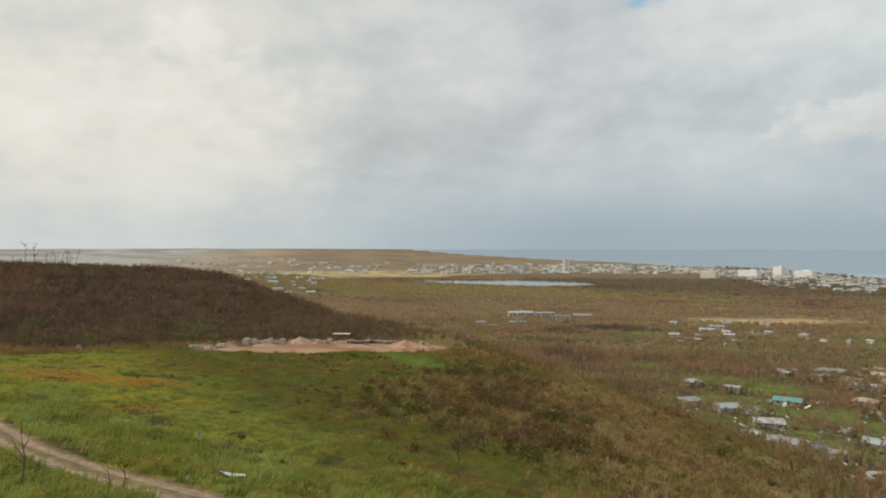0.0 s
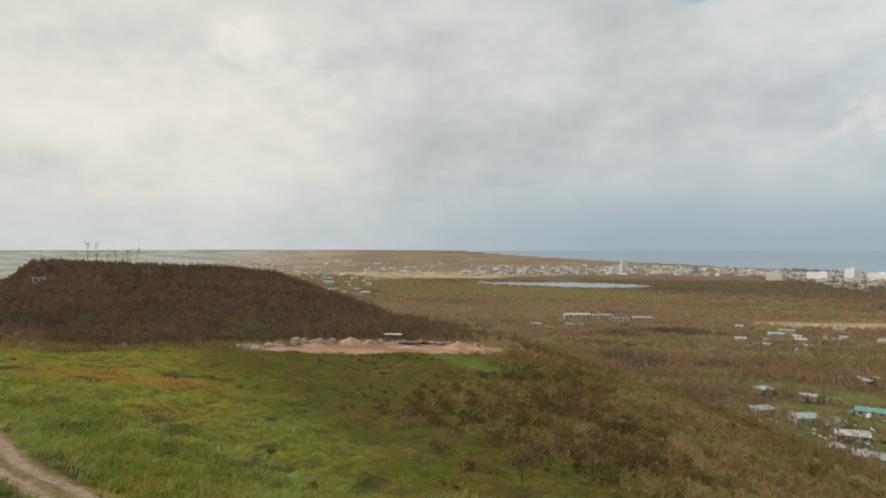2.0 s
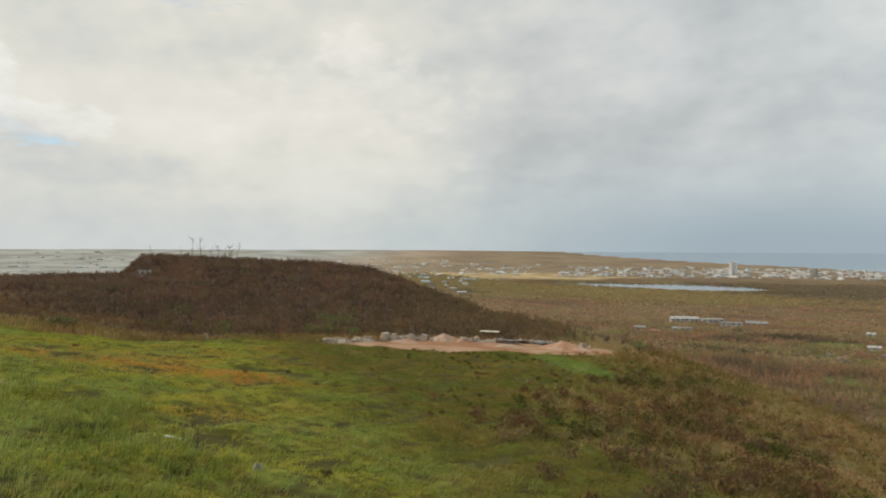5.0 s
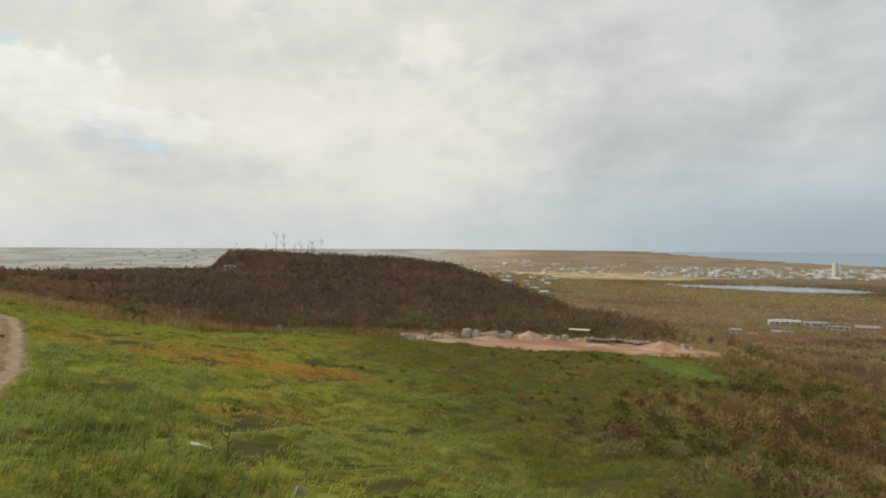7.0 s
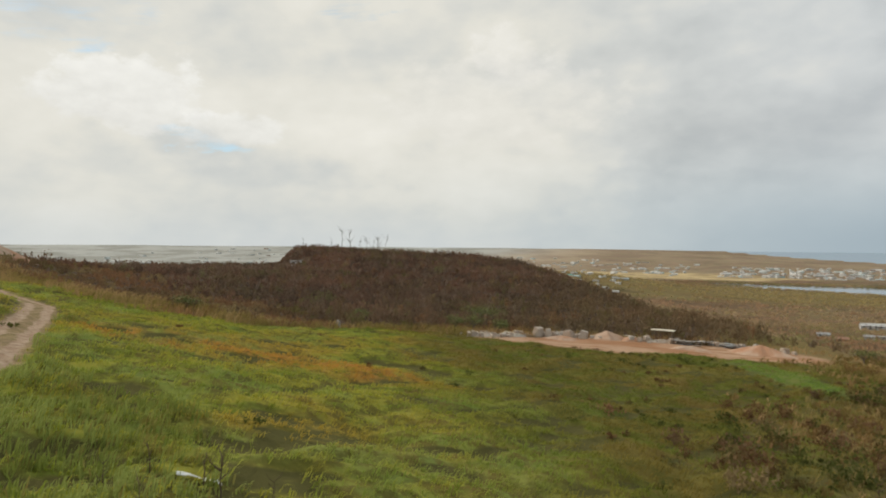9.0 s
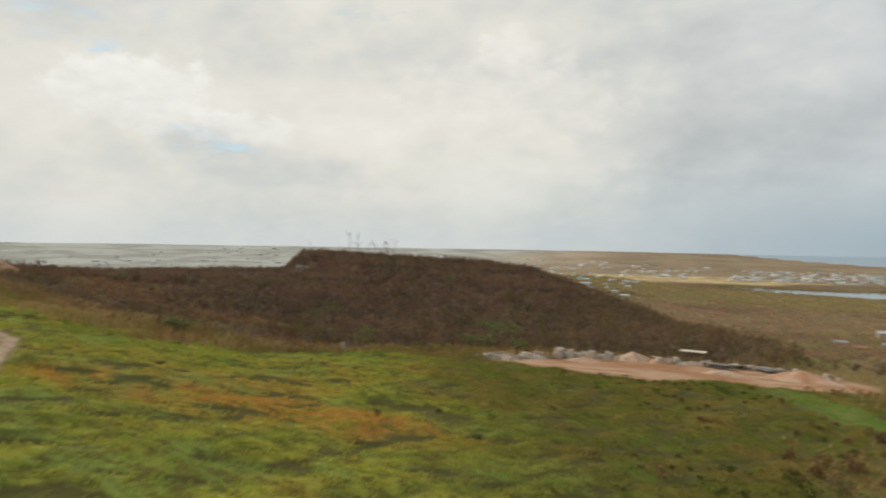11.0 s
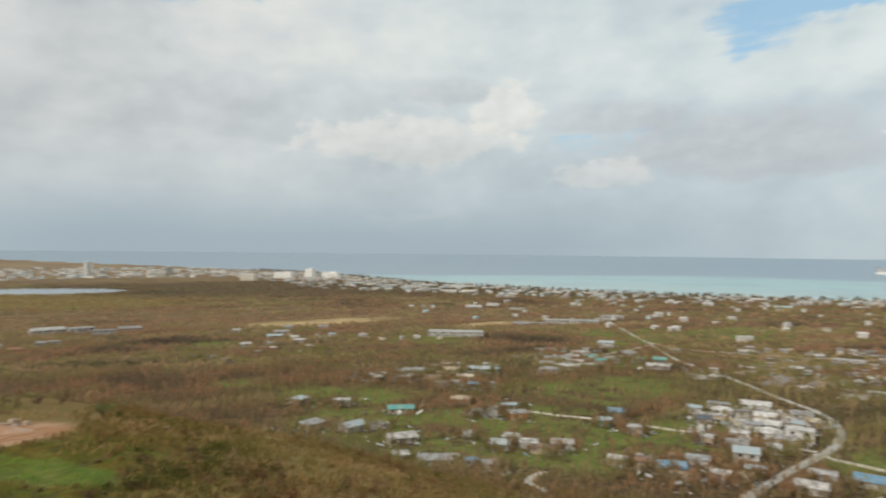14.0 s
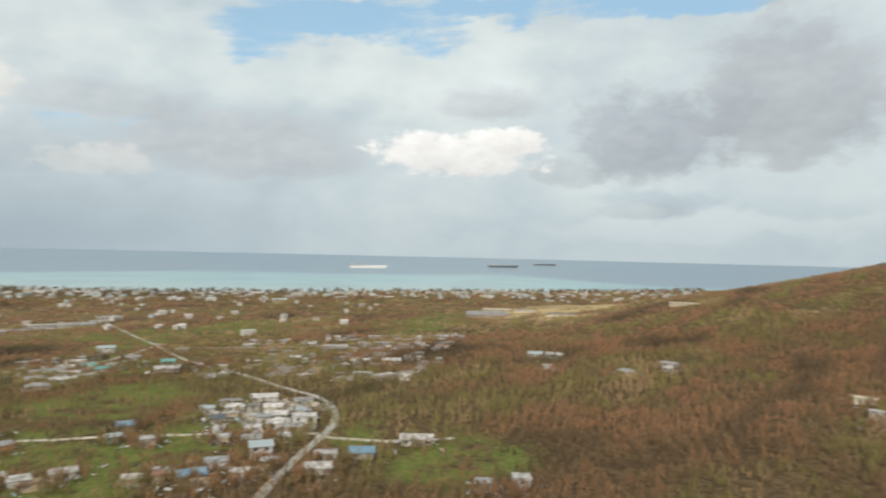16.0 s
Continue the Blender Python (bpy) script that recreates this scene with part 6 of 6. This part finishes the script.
# grass: blades that bend over with the wind, in two joints
def blades(name, x, y, tall, per, wide, seed, label, mat=BLADES, bend=1.0, spread=0.22):
    rng = np.random.default_rng(seed)
    k = np.repeat(np.arange(len(x)), per)
    foot = np.column_stack([x[k], y[k], rough_height(x, y)[k] - 0.05])
    foot[:, :2] += rng.normal(size=(len(k), 2)) * spread
    h = tall[k] * (0.6 + 0.7 * rng.random(len(k)))
    gust = (0.7 * soft_noise(x, y, 8, 64))[k] + 0.42 + 0.75 * rng.normal(size=len(k))
    lean = np.column_stack([np.cos(gust), np.sin(gust)]) * (bend * (0.35 + 0.7 * rng.random(len(k))) * h)[:, None]
    mid = foot + np.column_stack([0.35 * lean, 0.62 * h])
    top = foot + np.column_stack([lean, h * (0.95 - 0.3 * min(bend, 1.4))])
    a = gust + 1.57 + 0.8 * rng.normal(size=len(k))
    side = np.column_stack([np.cos(a), np.sin(a), 0 * a]) * wide
    co = np.stack([foot - side, foot + side, mid + 0.7 * side, mid - 0.7 * side, top], 1).reshape(-1, 3)
    base = 5 * np.arange(len(k))[:, None]
    faces = np.concatenate([base + [0, 1, 2], base + [0, 2, 3], base + [3, 2, 4]])
    mesh = sheet(name, co, faces, False)
    mesh.materials.append(mat)
    return tagged(new(name, mesh), label, "grass", kind="stuff")


def meadow(x, y):
    grass, soil = zones(x, y)[:2]
    return grass * (soil < 0.25) * smooth(1.5, 2.4, zones(x, y)[7]) * (bearing(x, y) > -70) * (np.hypot(x + 14.9, y - 46.8) > 1.4)


x, y, rng = scatter(-125, 25, 25, 195, 0.65, 19, lambda x, y: meadow(x, y) * smooth(0.28, 0.48, laid_grass(x, y)))
blades("meadow_grass", x, y, 0.26 + 0.26 * rng.random(len(x)), 7, 0.036, 20, "matted green and yellow meadow grass laid over by wind", bend=1.5, spread=0.28)
x, y, rng = scatter(-75, 22, 32, 95, 0.75, 21, lambda x, y: meadow(x, y) * smooth(0.05, 0.3, 0.45 * soft_noise(x, y, 13, 15) - 0.16 + 0.55 * smooth(16, 0, y - 57 + 0.4 * (x + 25))) * 0.8)
blades("tall_grass", x, y, 0.5 + 0.5 * rng.random(len(x)), 14, 0.032, 22, "tall lush grass tussocks near the track", LUSH, bend=0.8)


def rank_cover(x, y):
    """Tall dry grass along the brush and down the flank."""
    grass, soil, green = zones(x, y)[:3]
    edge = np.abs(below_line(x, y, BRUSH_EDGE) + 6)
    fringe = smooth(16, 5, edge) * (x < -30)
    flank = (1 - grass) * smooth(0.3, 0.7, on_hill(x, y)) * smooth(225, 190, y) * (x > -30) * (y < 225) * 0.45
    beside = 0.8 * smooth(1.3, 0.7, in_oval(x, y, 18, 192, 20, 14, 30))
    return np.maximum(np.maximum(fringe, flank), beside) * (soil < 0.2) * (green < 0.5)


x, y, rng = scatter(-170, 60, 20, 226, 0.85, 35, rank_cover)
blades("rank_grass", x, y, (0.6 + 0.8 * rng.random(len(x))) * np.where(x < -30, 1.35, 1.0), 6, 0.054, 36, "tall tan and olive grass along the brush", RANK, bend=0.7)

# storm-stripped woods over the plain
def woods_cover(x, y):
    grass, soil, green, gold = zones(x, y)[:4]
    b, r = bearing(x, y), np.hypot(x, y)
    inland = np.interp(y, COAST_Y, COAST_X) - x
    thin = 0.55 + 0.45 * smooth(-0.3, 0.3, soft_noise(x, y, 90, 16) + 0.5 * soft_noise(x, y, 37, 17))
    return (b > -62) * (b < 117) * (inland > 30) * (in_lake(x, y) > 1.15) * (1 - 0.75 * green) * (1 - 0.97 * gold) * thin * smooth(0.62, 0.3, on_hill(x, y))


x, y, rng = scatter(-60, 620, -330, 620, 4.0, 23, lambda x, y: 0.95 * woods_cover(x, y) * (np.hypot(x, y) < 600) * open_ground(x, y))
big = (0.8 + 0.35 * soft_noise(x, y, 60, 18)) * (0.85 + 0.45 * soft_noise(x, y, 17, 46))
clumps("plain_woods", np.column_stack([x, y, height(x, y)]), (1.5 + 1.5 * rng.random(len(x))) * big, (4.6 + 4.4 * rng.random(len(x))) * big, 22, 0.43, WOODS, "storm-stripped brown woods over the plain", "woods", 4, 24, upright=0.8, stem_wide=0.09)
x, y, rng = scatter(-260, 1040, -420, 1040, 7.5, 33, lambda x, y: 0.9 * woods_cover(x, y) * (np.hypot(x, y) >= 600) * (np.hypot(x, y) < 1050) * open_ground(x, y))
clumps("middle_woods", np.column_stack([x, y, height(x, y)]), 3.6 + 2.6 * rng.random(len(x)), 1.8 + 3.0 * rng.random(len(x)), 15, 0.85, WOODS, "brown woods in the middle of the plain", "woods", 2, 34, upright=0.5, stem_wide=0.22)
x, y, rng = scatter(-2200, 2700, -500, 2300, 17.5, 25, lambda x, y: 0.85 * woods_cover(x, y) * (np.hypot(x, y) > 1050) * (np.hypot(x, y) < 2600) * open_ground(x, y, 6))
clumps("far_woods", np.column_stack([x, y, height(x, y)]), 8 + 5 * rng.random(len(x)), 2.0 + 3 * rng.random(len(x)), 10, 1.9, WOODS, "far brown woods over the coastal plain", "woods", 2, 26, stem_wide=0.5)
y = np.random.default_rng(27).uniform(-450, 3300, 900)
rng = np.random.default_rng(28)
x = np.interp(y, COAST_Y, COAST_X) - 25 - 60 * rng.random(len(y)) ** 2
clumps("shore_trees", np.column_stack([x, y, height(x, y)]), 3 + 3 * rng.random(len(x)), 6 + 8 * rng.random(len(x)), 14, 2.2, RIDGE, "ragged dark tree line along the shore", "trees", 2, 29, stem_wide=0.4)

rng = np.random.default_rng(55)
y = rng.uniform(-300, 3000, 2600)
x = np.interp(y, COAST_Y, COAST_X) - 40 - 520 * rng.random(len(y))
ok = (in_lake(x, y) > 1.3) & (open_ground(x, y) > 0)
x, y = x[ok], y[ok]
clumps("town_trees", np.column_stack([x, y, height(x, y)]), 3.5 + 3 * rng.random(len(x)), 4 + 5 * rng.random(len(x)), 14, 1.5, WOODS, "ragged brown trees between the town's houses", "trees", 2, 56, upright=0.4, stem_wide=0.4)
a = 6.283 * rng.random(700)
s = np.sqrt(1.25 + 0.5 * rng.random(700))
u, v = 310 * np.cos(a) * s, (150 + 60 * np.tanh(310 * np.cos(a) / 200)) * np.sin(a) * s
x, y = 130 + 0.92 * u + 0.39 * v, 2060 - 0.39 * u + 0.92 * v
clumps("lake_reeds", np.column_stack([x, y, height(x, y)]), 9 + 6 * rng.random(len(x)), 3 + 2 * rng.random(len(x)), 16, 1.6, WOODS, "dull reeds and scrub round the lake", "reeds", 2, 58, upright=0.5, stem_wide=0.4)

# trees pressed round the houses
rng = np.random.default_rng(61)
spots = np.array([(a, b, c) for a, b, c in HOMES if np.hypot(a, b) < 720 and b > -100 and a > 60 and np.hypot(a - 305, b - 225) > 36])
k = rng.integers(0, len(spots), 3300)
a, r = 6.283 * rng.random(len(k)), spots[k, 2] * (0.85 + 0.9 * rng.random(len(k)))
x, y = spots[k, 0] + r * np.cos(a), spots[k, 1] + r * np.sin(a)
ok = open_ground(x, y) > 0
x, y = x[ok], y[ok]
clumps("yard_trees", np.column_stack([x, y, height(x, y)]), 1.1 + 1.5 * rng.random(len(x)), 2.8 + 4.2 * rng.random(len(x)), 32, 0.44, WOODS, "battered trees close round the houses", "trees", 5, 62, upright=0.6, stem_wide=0.09)

# wreckage strewn round the houses
rng = np.random.default_rng(31)
spots = np.array([(a, b, c) for a, b, c in HOMES if np.hypot(a, b) < 720 and b > -100 and a > 60])
k = rng.integers(0, len(spots), 13000)
close = rng.random(len(k)) < 0.6
x, y = (spots[k, q] + rng.normal(size=len(k)) * spots[k, 2] * np.where(close, 0.75, 1.5) for q in (0, 1))
mid = np.column_stack([x, y, height(x, y) + 0.15 + np.where(close, 1.5, 0.5) * rng.random(len(x)) ** 2])
a, tilt = 6.28 * rng.random(len(x)), 0.35 * rng.normal(size=len(x))
s = np.where(close, 0.35 + 1.3 * rng.random(len(x)) ** 1.8, 0.2 + 0.9 * rng.random(len(x)) ** 2.4)
u = np.column_stack([np.cos(a), np.sin(a), tilt]) * s[:, None]
v = np.column_stack([-np.sin(a), np.cos(a), 0.3 * rng.normal(size=len(x))]) * (s * 0.55)[:, None]
thick = np.array([0, 0, 0.09])
co = np.stack([mid - u - v, mid + u - v, mid + u + v, mid - u + v, mid - u - v + thick, mid + u - v + thick, mid + u + v + thick, mid - u + v + thick], 1).reshape(-1, 3)
base = np.arange(len(x))[:, None, None] * 8
faces = (base + np.array([[3, 2, 1, 0], [4, 5, 6, 7], [0, 1, 5, 4], [1, 2, 6, 5], [2, 3, 7, 6], [3, 0, 4, 7]])[None]).reshape(-1, 4)
WRECK, n, bsdf, at = material("mixed_wreckage", 0.75)
chance = at.outputs["Random Per Island"]
col = n.mix(n.ramp(chance, 0.30, 0.31), (0.15, 0.115, 0.09), (0.66, 0.65, 0.63))
col = n.mix(n.ramp(chance, 0.52, 0.53), col, (0.42, 0.43, 0.43))
col = n.mix(n.ramp(chance, 0.74, 0.75), col, (0.36, 0.27, 0.22))
col = n.mix(n.ramp(chance, 0.86, 0.87), col, (0.30, 0.42, 0.46))
n.put(bsdf.inputs["Base Color"], n.mix(n.math("MULTIPLY", n.noise(at.outputs["Position"], 2.0, 4), 0.4), col, (0.34, 0.30, 0.25)))
mesh = sheet("storm_debris", co, faces, False)
mesh.materials.append(WRECK)
tagged(new("storm_debris", mesh), "boards and roofing sheets strewn round the houses", "debris", kind="stuff")
